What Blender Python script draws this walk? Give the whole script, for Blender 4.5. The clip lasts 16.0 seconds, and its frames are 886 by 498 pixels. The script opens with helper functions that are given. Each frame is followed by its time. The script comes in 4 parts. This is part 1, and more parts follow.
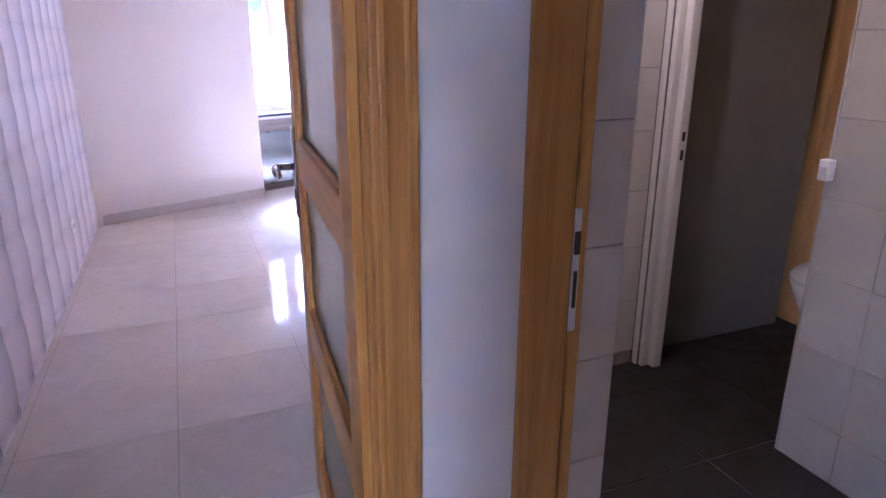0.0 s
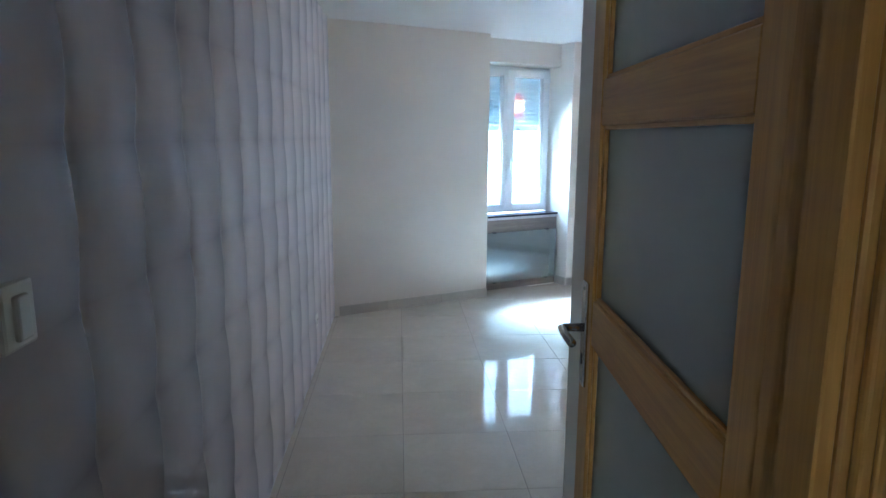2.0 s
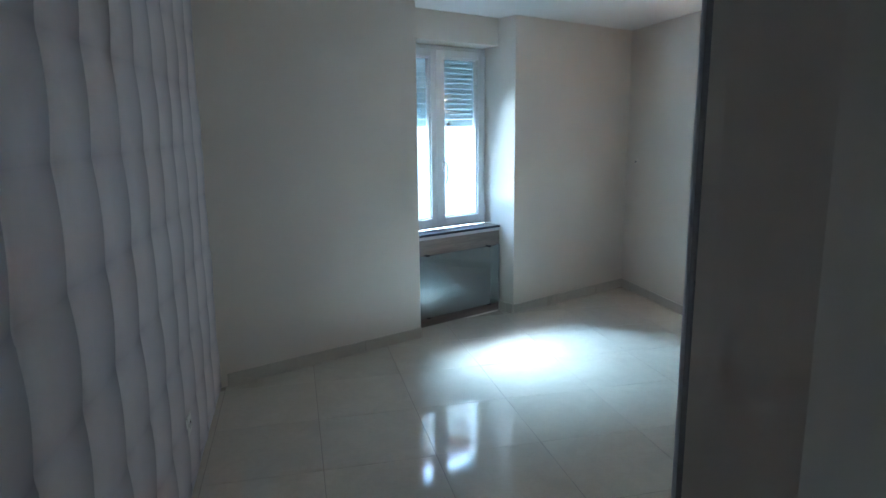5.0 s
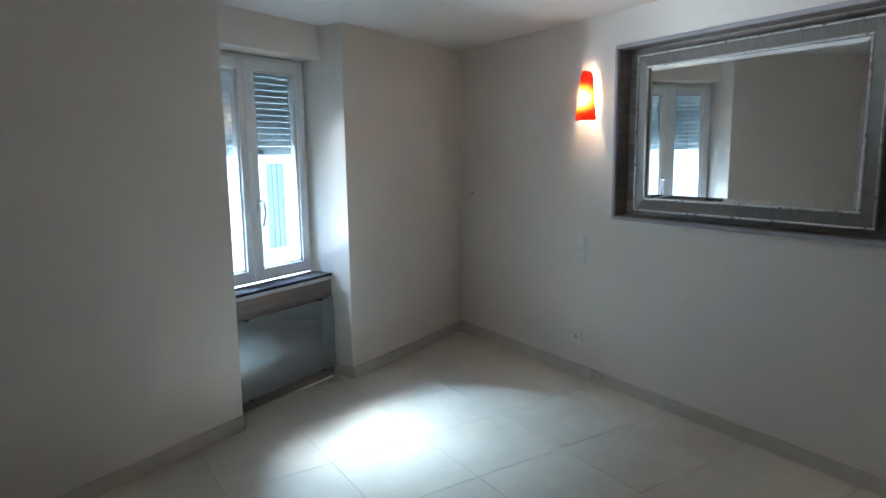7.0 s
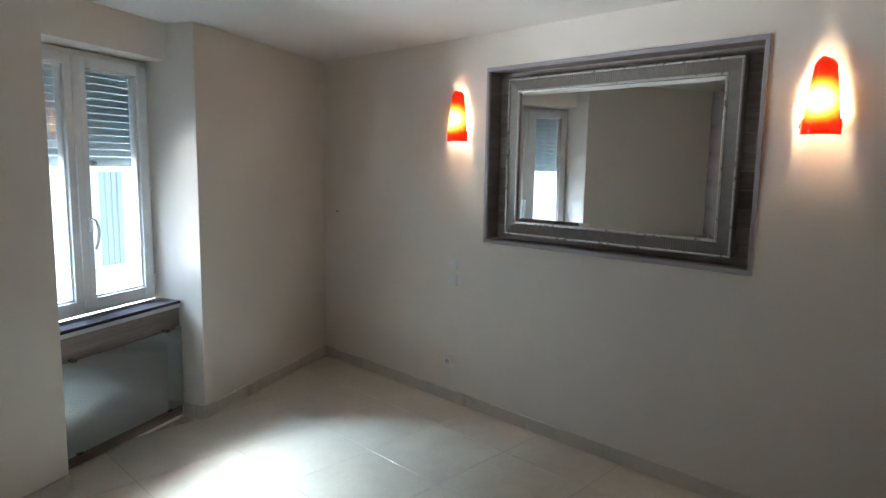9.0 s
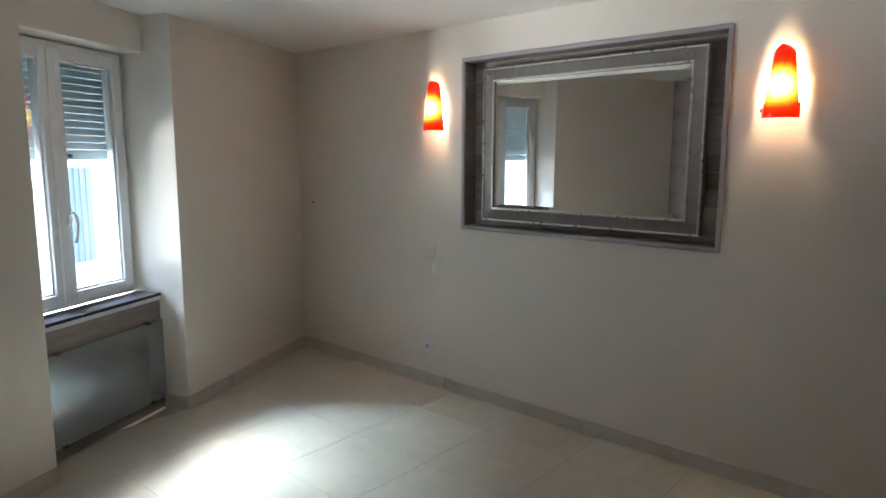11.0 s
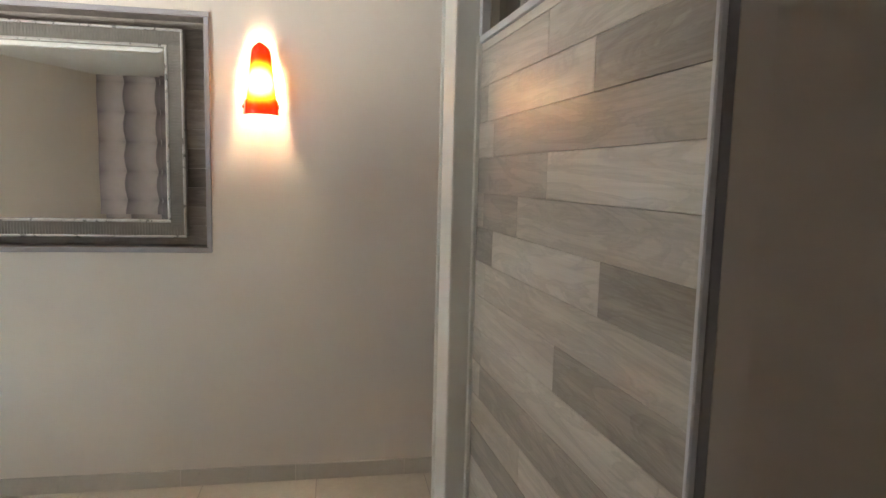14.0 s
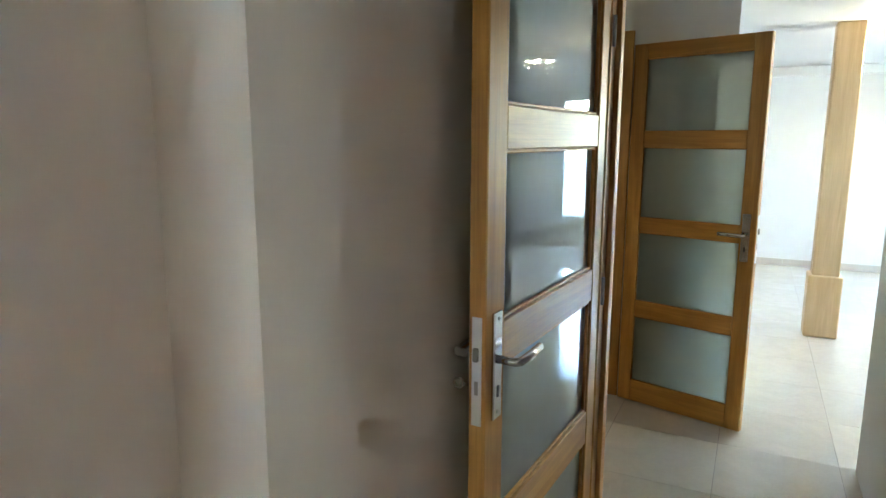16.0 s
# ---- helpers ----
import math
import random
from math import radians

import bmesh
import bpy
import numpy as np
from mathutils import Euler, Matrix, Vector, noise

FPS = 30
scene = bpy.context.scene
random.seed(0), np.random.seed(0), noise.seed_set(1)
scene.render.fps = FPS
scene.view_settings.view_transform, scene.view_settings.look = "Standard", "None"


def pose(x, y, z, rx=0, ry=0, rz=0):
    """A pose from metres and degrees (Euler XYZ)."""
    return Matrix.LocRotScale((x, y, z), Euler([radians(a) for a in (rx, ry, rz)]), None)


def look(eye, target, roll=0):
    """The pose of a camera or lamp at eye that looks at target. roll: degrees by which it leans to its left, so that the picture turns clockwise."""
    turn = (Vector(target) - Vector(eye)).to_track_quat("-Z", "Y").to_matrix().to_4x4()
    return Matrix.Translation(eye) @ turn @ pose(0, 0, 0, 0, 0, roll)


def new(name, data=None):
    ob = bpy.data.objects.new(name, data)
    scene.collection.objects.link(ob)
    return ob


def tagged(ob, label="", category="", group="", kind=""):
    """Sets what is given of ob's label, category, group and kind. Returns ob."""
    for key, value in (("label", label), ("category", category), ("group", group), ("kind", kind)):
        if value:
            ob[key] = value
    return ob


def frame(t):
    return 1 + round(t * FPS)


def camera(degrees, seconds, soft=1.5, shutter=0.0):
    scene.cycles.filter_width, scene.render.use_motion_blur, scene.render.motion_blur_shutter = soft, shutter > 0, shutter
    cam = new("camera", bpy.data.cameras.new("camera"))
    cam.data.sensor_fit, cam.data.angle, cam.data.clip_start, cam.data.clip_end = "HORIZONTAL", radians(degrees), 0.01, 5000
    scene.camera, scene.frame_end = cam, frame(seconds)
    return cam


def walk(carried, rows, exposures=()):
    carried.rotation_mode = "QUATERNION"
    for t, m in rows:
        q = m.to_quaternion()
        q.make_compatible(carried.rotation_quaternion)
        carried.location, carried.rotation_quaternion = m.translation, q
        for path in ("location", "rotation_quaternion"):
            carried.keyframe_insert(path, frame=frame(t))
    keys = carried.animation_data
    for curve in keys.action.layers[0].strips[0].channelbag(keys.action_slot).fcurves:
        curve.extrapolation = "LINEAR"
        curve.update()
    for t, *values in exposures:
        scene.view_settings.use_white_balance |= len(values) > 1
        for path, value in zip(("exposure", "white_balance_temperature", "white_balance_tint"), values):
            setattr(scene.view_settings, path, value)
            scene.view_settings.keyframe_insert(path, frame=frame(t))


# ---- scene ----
cam = camera(70.1, 16.0)
PATH = [
    (0, (0.675, -1.388, 1.335), (1.397, 0.374, 0.724), 0.1),
    (0.5, (0.606, -1.355, 1.345), (1.086, 0.5, 0.771), 0.7),
    (1, (0.538, -1.314, 1.391), (0.783, 0.617, 0.929), 0.1),
    (1.5, (0.517, -1.232, 1.433), (0.723, 0.719, 1.045), 0.9),
    (2, (0.526, -1.063, 1.453), (0.663, 0.902, 1.104), 0.3),
    (2.5, (0.515, -0.921, 1.474), (0.605, 1.054, 1.171), 0.4),
    (3, (0.49, -0.716, 1.483), (0.615, 1.242, 1.094), -0.2),
    (3.5, (0.47, -0.503, 1.493), (0.752, 1.438, 1.101), -0.3),
    (5.8, (0.485, 0.685, 1.503), (1.053, 2.572, 1.161), -0.5),
    (6, (0.504, 0.785, 1.494), (1.134, 2.654, 1.164), -0.3),
    (6.5, (0.508, 0.937, 1.511), (1.322, 2.727, 1.145), 0.3),
    (7, (0.474, 1.157, 1.513), (1.536, 2.825, 1.213), -0.8),
    (7.5, (0.505, 1.285, 1.527), (1.681, 2.87, 1.203), 0.2),
    (8, (0.557, 1.402, 1.541), (1.839, 2.919, 1.303), 1.6),
    (8.5, (0.542, 1.395, 1.534), (1.901, 2.843, 1.296), 0.5),
    (8.7, (0.538, 1.378, 1.556), (1.935, 2.787, 1.305), 1.0),
    (11, (0.399, 1.374, 1.524), (1.892, 2.675, 1.243), 0.2),
    (11.5, (0.502, 1.486, 1.5), (2.112, 2.641, 1.226), 0.8),
    (12, (0.547, 1.642, 1.503), (2.257, 2.645, 1.24), 1.0),
    (12.5, (0.596, 1.767, 1.458), (2.503, 2.324, 1.225), 0.2),
    (13, (0.579, 1.833, 1.47), (2.56, 1.949, 1.223), 0.5),
    (13.5, (0.54, 1.839, 1.467), (2.52, 1.669, 1.241), 1.3),
    (14, (0.523, 1.79, 1.452), (2.481, 1.448, 1.227), 1.4),
    (14.5, (0.509, 1.727, 1.442), (2.403, 1.121, 1.23), 0.7),
    (15, (0.488, 1.655, 1.419), (2.206, 0.659, 1.175), 0.3),
    (15.5, (0.51, 1.595, 1.484), (1.751, 0.062, 1.152), -0.7),
    (15.8, (0.492, 1.526, 1.486), (1.511, -0.162, 1.15), -0.6),
    (16, (0.469, 1.488, 1.499), (1.34, -0.28, 1.157), 0.1),
]
EXPOSURES = [(0, 6.75, 5400, 48), (0.5, 6.4, 5300, 28), (1.0, 6.05, 5400, 16), (1.5, 5.8, 5150, 7), (2.5, 5.55, 5100, 3), (3.5, 5.4, 5150, -2), (6, 4.3, 5450, 2), (8.5, 4.3, 6450, 10), (11, 4.3, 6850, 10), (13, 5.2, 7600, 13), (14.5, 5.6, 7350, 9), (15.2, 6.35, 6550, 0), (16, 6.85, 6450, 2)]
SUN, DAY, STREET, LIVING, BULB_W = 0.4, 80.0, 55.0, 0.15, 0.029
walk(cam, [(t, look(e, g, r)) for t, e, g, r in PATH], EXPOSURES)

# ---- world and large lights ----
world = bpy.data.worlds.new("sky")
scene.world = world
world.use_nodes = True
wn = world.node_tree
sky = wn.nodes.new("ShaderNodeTexSky")
sky.sky_type = "NISHITA"
sky.sun_disc = False
sky.sun_elevation = radians(49)
sky.sun_rotation = radians(-16)
wn.links.new(sky.outputs[0], wn.nodes["Background"].inputs[0])
wn.nodes["Background"].inputs[1].default_value = 0.15


def lamp(name, kind, m, energy, color, **more):
    data = bpy.data.lights.new(name, kind)
    data.energy, data.color = energy, color
    for key, value in more.items():
        if key == "size":
            data.shape, data.size, data.size_y = "RECTANGLE", value[0], value[1]
        elif key == "angle":
            data.angle = value
        elif key == "radius":
            data.shadow_soft_size = value
        elif key == "spread":
            data.spread = value
    ob = new(name, data)
    ob.matrix_world = m
    return ob


# the window wall runs askew: s along it, q outwards through it
DS = Vector((0.911, 0.4125, 0)).normalized()
DQ = Vector((-DS.y, DS.x, 0))
WALL = Matrix(((DS.x, DQ.x, 0, 0), (DS.y, DQ.y, 0, 4), (0, 0, 1, 0), (0, 0, 0, 1)))


def on_wall(s, q, z):
    return WALL @ Vector((s, q, z))


lamp("sun", "SUN", look(on_wall(2.65, 6, 6.9), on_wall(1.75, 0, 0)), SUN, (0.80, 0.92, 1.0), angle=radians(19))
# area lamps for daylight through the bedroom window and the living room's glazed door
lamp("window_daylight", "AREA", look(on_wall(2.25, 3.1, 3.7), on_wall(1.9, 0.37, 1.1)), DAY, (0.58, 0.81, 1.0), size=(2.6, 1.0))
lamp("street_daylight", "AREA", look(on_wall(1.3, 4.6, -0.5), on_wall(1.95, 0.37, 1.1)), STREET, (0.86, 0.93, 1.0), size=(4.0, 1.2))
lamp("living_daylight", "AREA", look((-1.68, -7.45, 1.35), (-1.2, -3, 1.0)), LIVING, (0.86, 0.94, 1.0), size=(1.0, 1.9))
# added fill at an invented, unseen side opening, to brighten living room and hall
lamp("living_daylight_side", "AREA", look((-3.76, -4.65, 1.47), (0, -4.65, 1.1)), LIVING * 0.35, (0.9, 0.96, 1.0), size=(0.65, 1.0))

# ---- materials ----


def material(name):
    m = bpy.data.materials.new(name)
    m.use_nodes = True
    return m, m.node_tree, m.node_tree.nodes["Principled BSDF"]


def node(t, kind, **values):
    n = t.nodes.new(kind)
    for key, value in values.items():
        if key in n.inputs:
            n.inputs[key].default_value = value
    return n


def coords(t, scale=(1, 1, 1), shift=True, kind="Object"):
    """Texture coordinates in metres; shift moves the pattern from piece to piece."""
    c = t.nodes.new("ShaderNodeTexCoord")
    m = t.nodes.new("ShaderNodeMapping")
    m.inputs["Scale"].default_value = scale
    t.links.new(c.outputs[kind], m.inputs["Vector"])
    if shift:
        info = t.nodes.new("ShaderNodeObjectInfo")
        mul = t.nodes.new("ShaderNodeMath")
        mul.operation = "MULTIPLY"
        mul.inputs[1].default_value = 37.0
        t.links.new(info.outputs["Random"], mul.inputs[0])
        t.links.new(mul.outputs[0], m.inputs["Location"])
    return m.outputs[0]


def ramp(t, fac, *stops):
    r = t.nodes.new("ShaderNodeValToRGB")
    el = r.color_ramp.elements
    while len(el) < len(stops):
        el.new(0.5)
    for e, (p, c) in zip(el, stops):
        e.position, e.color = p, (*c, 1)
    t.links.new(fac, r.inputs[0])
    return r.outputs[0]


def bump(t, b, height, strength, distance=0.002):
    n = node(t, "ShaderNodeBump", Strength=strength, Distance=distance)
    t.links.new(height, n.inputs["Height"])
    t.links.new(n.outputs[0], b.inputs["Normal"])


def noise_tex(t, vector, scale, detail=4.0, rough=0.6, distort=0.0):
    n = node(t, "ShaderNodeTexNoise", Scale=scale, Detail=detail, Roughness=rough, Distortion=distort)
    t.links.new(vector, n.inputs["Vector"])
    return n.outputs[0]


def mix(t, fac, a, b, mode="MIX"):
    n = t.nodes.new("ShaderNodeMix")
    n.data_type, n.blend_type = "RGBA", mode
    for sock, v in ((n.inputs[0], fac), (n.inputs[6], a), (n.inputs[7], b)):
        if isinstance(v, (int, float)):
            sock.default_value = v
        elif isinstance(v, tuple):
            sock.default_value = (*v, 1)
        else:
            t.links.new(v, sock)
    return n.outputs[2]


def math_node(t, op, a, b=None):
    n = t.nodes.new("ShaderNodeMath")
    n.operation = op
    for sock, v in ((n.inputs[0], a), (n.inputs[1], b)):
        if isinstance(v, (int, float)):
            sock.default_value = v
        elif v is not None:
            t.links.new(v, sock)
    return n.outputs[0]


def plain(name, color, rough=0.5, metal=0.0, spread=0.08, scale=9.0, fine=120.0, relief=0.08, coat=0.0):
    """Paint, plastic or metal: a little uneven in colour and gloss, with a fine relief."""
    m, t, b = material(name)
    v = coords(t)
    big, small = noise_tex(t, v, scale), noise_tex(t, v, fine, 2.0)
    lo, hi = tuple(c * (1 - spread) for c in color), tuple(min(1, c * (1 + spread)) for c in color)
    t.links.new(ramp(t, big, (0.3, lo), (0.7, hi)), b.inputs["Base Color"])
    g = ramp(t, big, (0.3, (rough * 0.85,) * 3), (0.7, (min(1, rough * 1.15),) * 3))
    t.links.new(g, b.inputs["Roughness"])
    b.inputs["Metallic"].default_value = metal
    b.inputs["Coat Weight"].default_value = coat
    if relief:
        bump(t, b, small, relief, 0.001)
    return m


def wood(name, axis, dark, light, rough=0.42, ring=26.0, vary=0.0, coat=0.06, figure=0.0):
    """Wood whose grain runs along axis (0, 1 or 2)."""
    m, t, b = material(name)
    sc = [1.0, 1.0, 1.0]
    sc[axis] = 0.07
    v = coords(t, tuple(sc))
    band = noise_tex(t, v, ring, 5.0, 0.65, 0.8)
    sc2 = [1.0, 1.0, 1.0]
    sc2[axis] = 0.015
    fibre = noise_tex(t, coords(t, tuple(sc2)), 240.0, 2.0)
    wide = noise_tex(t, v, 6.0, 2.0)
    mid = tuple((a + c) / 2 for a, c in zip(dark, light))
    c1 = ramp(t, band, (0.3, dark), (0.48, mid), (0.62, light))
    c2 = mix(t, 0.35, c1, ramp(t, fibre, (0.3, tuple(c * 0.75 for c in mid)), (0.7, light)))
    c3 = mix(t, 0.3, c2, ramp(t, wide, (0.35, dark), (0.65, light)))
    if figure:
        sc3 = [1.0, 1.0, 1.0]
        sc3[axis] = 0.16
        v3 = coords(t, tuple(sc3))
        lines = noise_tex(t, v3, 13.0, 6.0, 0.55, 1.6)
        thin = ramp(t, lines, (0.40, (0, 0, 0)), (0.47, (figure,) * 3), (0.485, (figure * 0.35,) * 3), (0.55, (figure * 0.9,) * 3), (0.575, (0, 0, 0)))
        c3 = mix(t, thin, c3, tuple(c * 0.55 for c in dark))
        blotch = noise_tex(t, v3, 4.0, 3.0, 0.5, 0.6)
        c3 = mix(t, 1.0, c3, ramp(t, blotch, (0.32, (0.80,) * 3), (0.62, (1.06,) * 3)), "MULTIPLY")
    if vary:
        info = t.nodes.new("ShaderNodeObjectInfo")
        c3 = mix(t, 1.0, c3, ramp(t, info.outputs["Random"], (0.0, (1 - vary,) * 3), (0.62, (1, 1, 1)), (1.0, (1.12,) * 3)), "MULTIPLY")
    t.links.new(c3, b.inputs["Base Color"])
    b.inputs["Roughness"].default_value = rough
    b.inputs["Coat Weight"].default_value = coat
    b.inputs["Coat Roughness"].default_value = 0.2
    bump(t, b, fibre, 0.12, 0.001)
    return m


def stone_tile(name, color, vein, rough, spread=0.06):
    m, t, b = material(name)
    v = coords(t)
    cloud, veins, fine = noise_tex(t, v, 3.5, 6.0, 0.6, 1.2), noise_tex(t, v, 9.0, 8.0, 0.7, 2.0), noise_tex(t, v, 160.0, 2.0)
    c = ramp(t, cloud, (0.3, tuple(k * (1 - spread) for k in color)), (0.7, tuple(min(1, k * (1 + spread)) for k in color)))
    c = mix(t, ramp(t, veins, (0.46, (0, 0, 0)), (0.5, (0.3, 0.3, 0.3)), (0.54, (0, 0, 0))), c, vein)
    info = t.nodes.new("ShaderNodeObjectInfo")
    c = mix(t, 1.0, c, ramp(t, info.outputs["Random"], (0, (0.95, 0.95, 0.95)), (1, (1, 1, 1))), "MULTIPLY")
    t.links.new(c, b.inputs["Base Color"])
    t.links.new(ramp(t, cloud, (0.3, (rough * 0.7,) * 3), (0.7, (rough * 1.4,) * 3)), b.inputs["Roughness"])
    bump(t, b, fine, 0.02, 0.0005)
    return m


def clear_glass(name, tint=(1, 1, 1), gain=1.0):
    """A thin pane: it lets light straight through and mirrors by Fresnel."""
    m, t, b = material(name)
    tr = node(t, "ShaderNodeBsdfTransparent", Color=(*tint, 1))
    gl = node(t, "ShaderNodeBsdfGlossy", Roughness=0.0)
    facing = t.nodes.new("ShaderNodeLayerWeight")
    power = t.nodes.new("ShaderNodeMath")
    power.operation, power.inputs[1].default_value = "POWER", 5.0
    mul = t.nodes.new("ShaderNodeMath")
    mul.operation, mul.use_clamp = "MULTIPLY_ADD", True
    mul.inputs[1].default_value, mul.inputs[2].default_value = 0.95, 0.05 * gain
    mx = t.nodes.new("ShaderNodeMixShader")
    t.links.new(facing.outputs["Facing"], power.inputs[0])
    t.links.new(power.outputs[0], mul.inputs[0])
    t.links.new(mul.outputs[0], mx.inputs[0])
    t.links.new(tr.outputs[0], mx.inputs[1])
    t.links.new(gl.outputs[0], mx.inputs[2])
    t.links.new(mx.outputs[0], t.nodes["Material Output"].inputs[0])
    return m


def frosted_glass(name):
    """Etched on its back: a pale scattering body under a smooth, clearly mirroring face."""
    m, t, b = material(name)
    v = coords(t)
    cloud = noise_tex(t, v, 5.0, 3.0)
    body = ramp(t, cloud, (0.3, (0.60, 0.635, 0.605)), (0.7, (0.65, 0.685, 0.655)))
    thru = t.nodes.new("ShaderNodeBsdfTranslucent")
    back = t.nodes.new("ShaderNodeBsdfDiffuse")
    for n in (thru, back):
        t.links.new(body, n.inputs["Color"])
    half = t.nodes.new("ShaderNodeMixShader")
    half.inputs[0].default_value = 0.16
    t.links.new(thru.outputs[0], half.inputs[1])
    t.links.new(back.outputs[0], half.inputs[2])
    face = node(t, "ShaderNodeBsdfGlossy", Roughness=0.006, Color=(0.95, 1.0, 1.0, 1))
    fr = node(t, "ShaderNodeFresnel", IOR=1.65)
    mx = t.nodes.new("ShaderNodeMixShader")
    t.links.new(fr.outputs[0], mx.inputs[0])
    t.links.new(half.outputs[0], mx.inputs[1])
    t.links.new(face.outputs[0], mx.inputs[2])
    t.links.new(mx.outputs[0], t.nodes["Material Output"].inputs[0])
    return m


def shade_glass(name, glow):
    """Red glass giving off red light: bulb's glow painted in, most where it stands."""
    m, t, b = material(name)
    c = t.nodes.new("ShaderNodeTexCoord")
    off = node(t, "ShaderNodeVectorMath")
    off.operation = "DISTANCE"
    off.inputs[1].default_value = (0.0, 0.06, 0.135)
    t.links.new(c.outputs["Object"], off.inputs[0])
    cloud = noise_tex(t, c.outputs["Object"], 30.0, 2.0)
    d = math_node(t, "ADD", off.outputs["Value"], math_node(t, "MULTIPLY", math_node(t, "SUBTRACT", cloud, 0.5), 0.012))
    far = math_node(t, "MULTIPLY", d, 8.0)
    col = ramp(t, far, (0.0, (1.0, 0.80, 0.36)), (0.36, (1.0, 0.62, 0.13)), (0.58, (0.72, 0.20, 0.012)), (0.82, (0.40, 0.018, 0.002)), (1.0, (0.34, 0.008, 0.001)))
    b.inputs["Base Color"].default_value = (0.14, 0.004, 0.002, 1)
    b.inputs["Roughness"].default_value = 0.12
    t.links.new(col, b.inputs["Emission Color"])
    level = ramp(t, far, (0.0, (1, 1, 1)), (0.45, (0.55, 0.55, 0.55)), (0.8, (0.25, 0.25, 0.25)), (1.0, (0.22, 0.22, 0.22)))
    t.links.new(math_node(t, "MULTIPLY", level, glow), b.inputs["Emission Strength"])
    return m


def emitter(name, color, strength):
    m, t, b = material(name)
    e = node(t, "ShaderNodeEmission", Color=(*color, 1), Strength=strength)
    t.links.new(e.outputs[0], t.nodes["Material Output"].inputs[0])
    return m


PAINT = plain("warm_white_paint", (0.81, 0.75, 0.675), 0.6, spread=0.025, scale=2.0, fine=260, relief=0.10)
PAINT_WHITE = plain("white_paint", (0.82, 0.82, 0.80), 0.55, spread=0.02, scale=2.0, fine=260, relief=0.08)
PAINT_POST = plain("satin_white_paint", (0.80, 0.79, 0.74), 0.4, spread=0.03, scale=3.0, fine=200, relief=0.05)
CEIL = plain("ceiling_paint", (0.82, 0.80, 0.77), 0.7, spread=0.02, scale=1.5, fine=220, relief=0.08)
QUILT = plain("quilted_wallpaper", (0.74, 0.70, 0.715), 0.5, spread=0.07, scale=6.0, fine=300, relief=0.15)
FLOOR_TILE = stone_tile("polished_cream_tile", (0.66, 0.605, 0.515), (0.56, 0.50, 0.41), 0.07)
GROUT = plain("grout", (0.36, 0.32, 0.27), 0.8, spread=0.15, scale=20)
SKIRT = stone_tile("skirting_tile", (0.62, 0.575, 0.505), (0.54, 0.49, 0.42), 0.35)
DARK_TILE = stone_tile("dark_slate_tile", (0.022, 0.019, 0.016), (0.045, 0.04, 0.034), 0.5, 0.25)
WHITE_TILE = stone_tile("white_wall_tile", (0.74, 0.70, 0.64), (0.7, 0.66, 0.6), 0.14, 0.03)
# darker beige copy of the white tile: the nib's dimness put into colour
DIM_BEIGE_TILE = stone_tile("dim_beige_wall_tile", (0.44, 0.405, 0.345), (0.40, 0.365, 0.31), 0.2, 0.04)
OAK_D, OAK_L = (0.32, 0.125, 0.022), (0.66, 0.325, 0.07)
OAK_V = wood("varnished_oak_upright", 2, OAK_D, OAK_L)
OAK_H = wood("varnished_oak_level", 0, OAK_D, OAK_L)
PINE = wood("pale_pine", 2, (0.52, 0.33, 0.15), (0.74, 0.53, 0.30), 0.5, 18)
PINE_H = wood("pine_boards", 2, (0.36, 0.18, 0.055), (0.55, 0.31, 0.11), 0.4, 18)
PLANKS = [wood("pale_grey_laminate", 0, (0.52, 0.475, 0.41), (0.80, 0.755, 0.69), 0.34, 11, 0.12, 0.04, 0.3), wood("mid_grey_laminate", 0, (0.41, 0.37, 0.315), (0.73, 0.68, 0.61), 0.34, 11, 0.12, 0.04, 0.3), wood("dark_grey_laminate", 0, (0.21, 0.186, 0.16), (0.53, 0.485, 0.43), 0.34, 11, 0.12, 0.04, 0.3)]
PLANK_DARK = wood("taupe_laminate", 1, (0.30, 0.26, 0.23), (0.52, 0.465, 0.415), 0.4, 16, 0.4, 0.06, 0.35)
BOARD_DARK = wood("dark_taupe_board", 0, (0.17, 0.14, 0.125), (0.30, 0.255, 0.23), 0.4, 14, 0.0, 0.06, 0.3)
LILAC = plain("lilac_grey_trim", (0.40, 0.385, 0.41), 0.4, spread=0.05, relief=0.04)
PALE_TRIM = plain("pale_grey_trim", (0.62, 0.62, 0.65), 0.35, spread=0.04, relief=0.04)
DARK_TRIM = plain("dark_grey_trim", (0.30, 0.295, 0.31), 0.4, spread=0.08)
SILL = plain("dark_stone_sill", (0.025, 0.025, 0.035), 0.12, spread=0.3, scale=30, relief=0.02)
PVC = plain("white_window_plastic", (0.80, 0.82, 0.83), 0.25, spread=0.015, relief=0.02)
WHITE_PLASTIC = plain("white_plastic", (0.80, 0.79, 0.76), 0.3, spread=0.015, relief=0.02)
BLACK = plain("black_plastic", (0.02, 0.02, 0.022), 0.4, spread=0.2)
SHUTTER = plain("grey_shutter_slats", (0.27, 0.36, 0.38), 0.4, spread=0.06, relief=0.05)
CHROME = plain("brushed_steel", (0.55, 0.54, 0.53), 0.22, 1.0, spread=0.06, fine=300)
STEEL_DARK = plain("worn_steel", (0.34, 0.33, 0.31), 0.35, 1.0, spread=0.12)
LOCK = plain("satin_zinc", (0.70, 0.70, 0.71), 0.4, 0.35, spread=0.05, fine=300)
PEWTER = plain("pewter_moulding", (0.31, 0.29, 0.265), 0.5, 0.3, spread=0.14, scale=25)
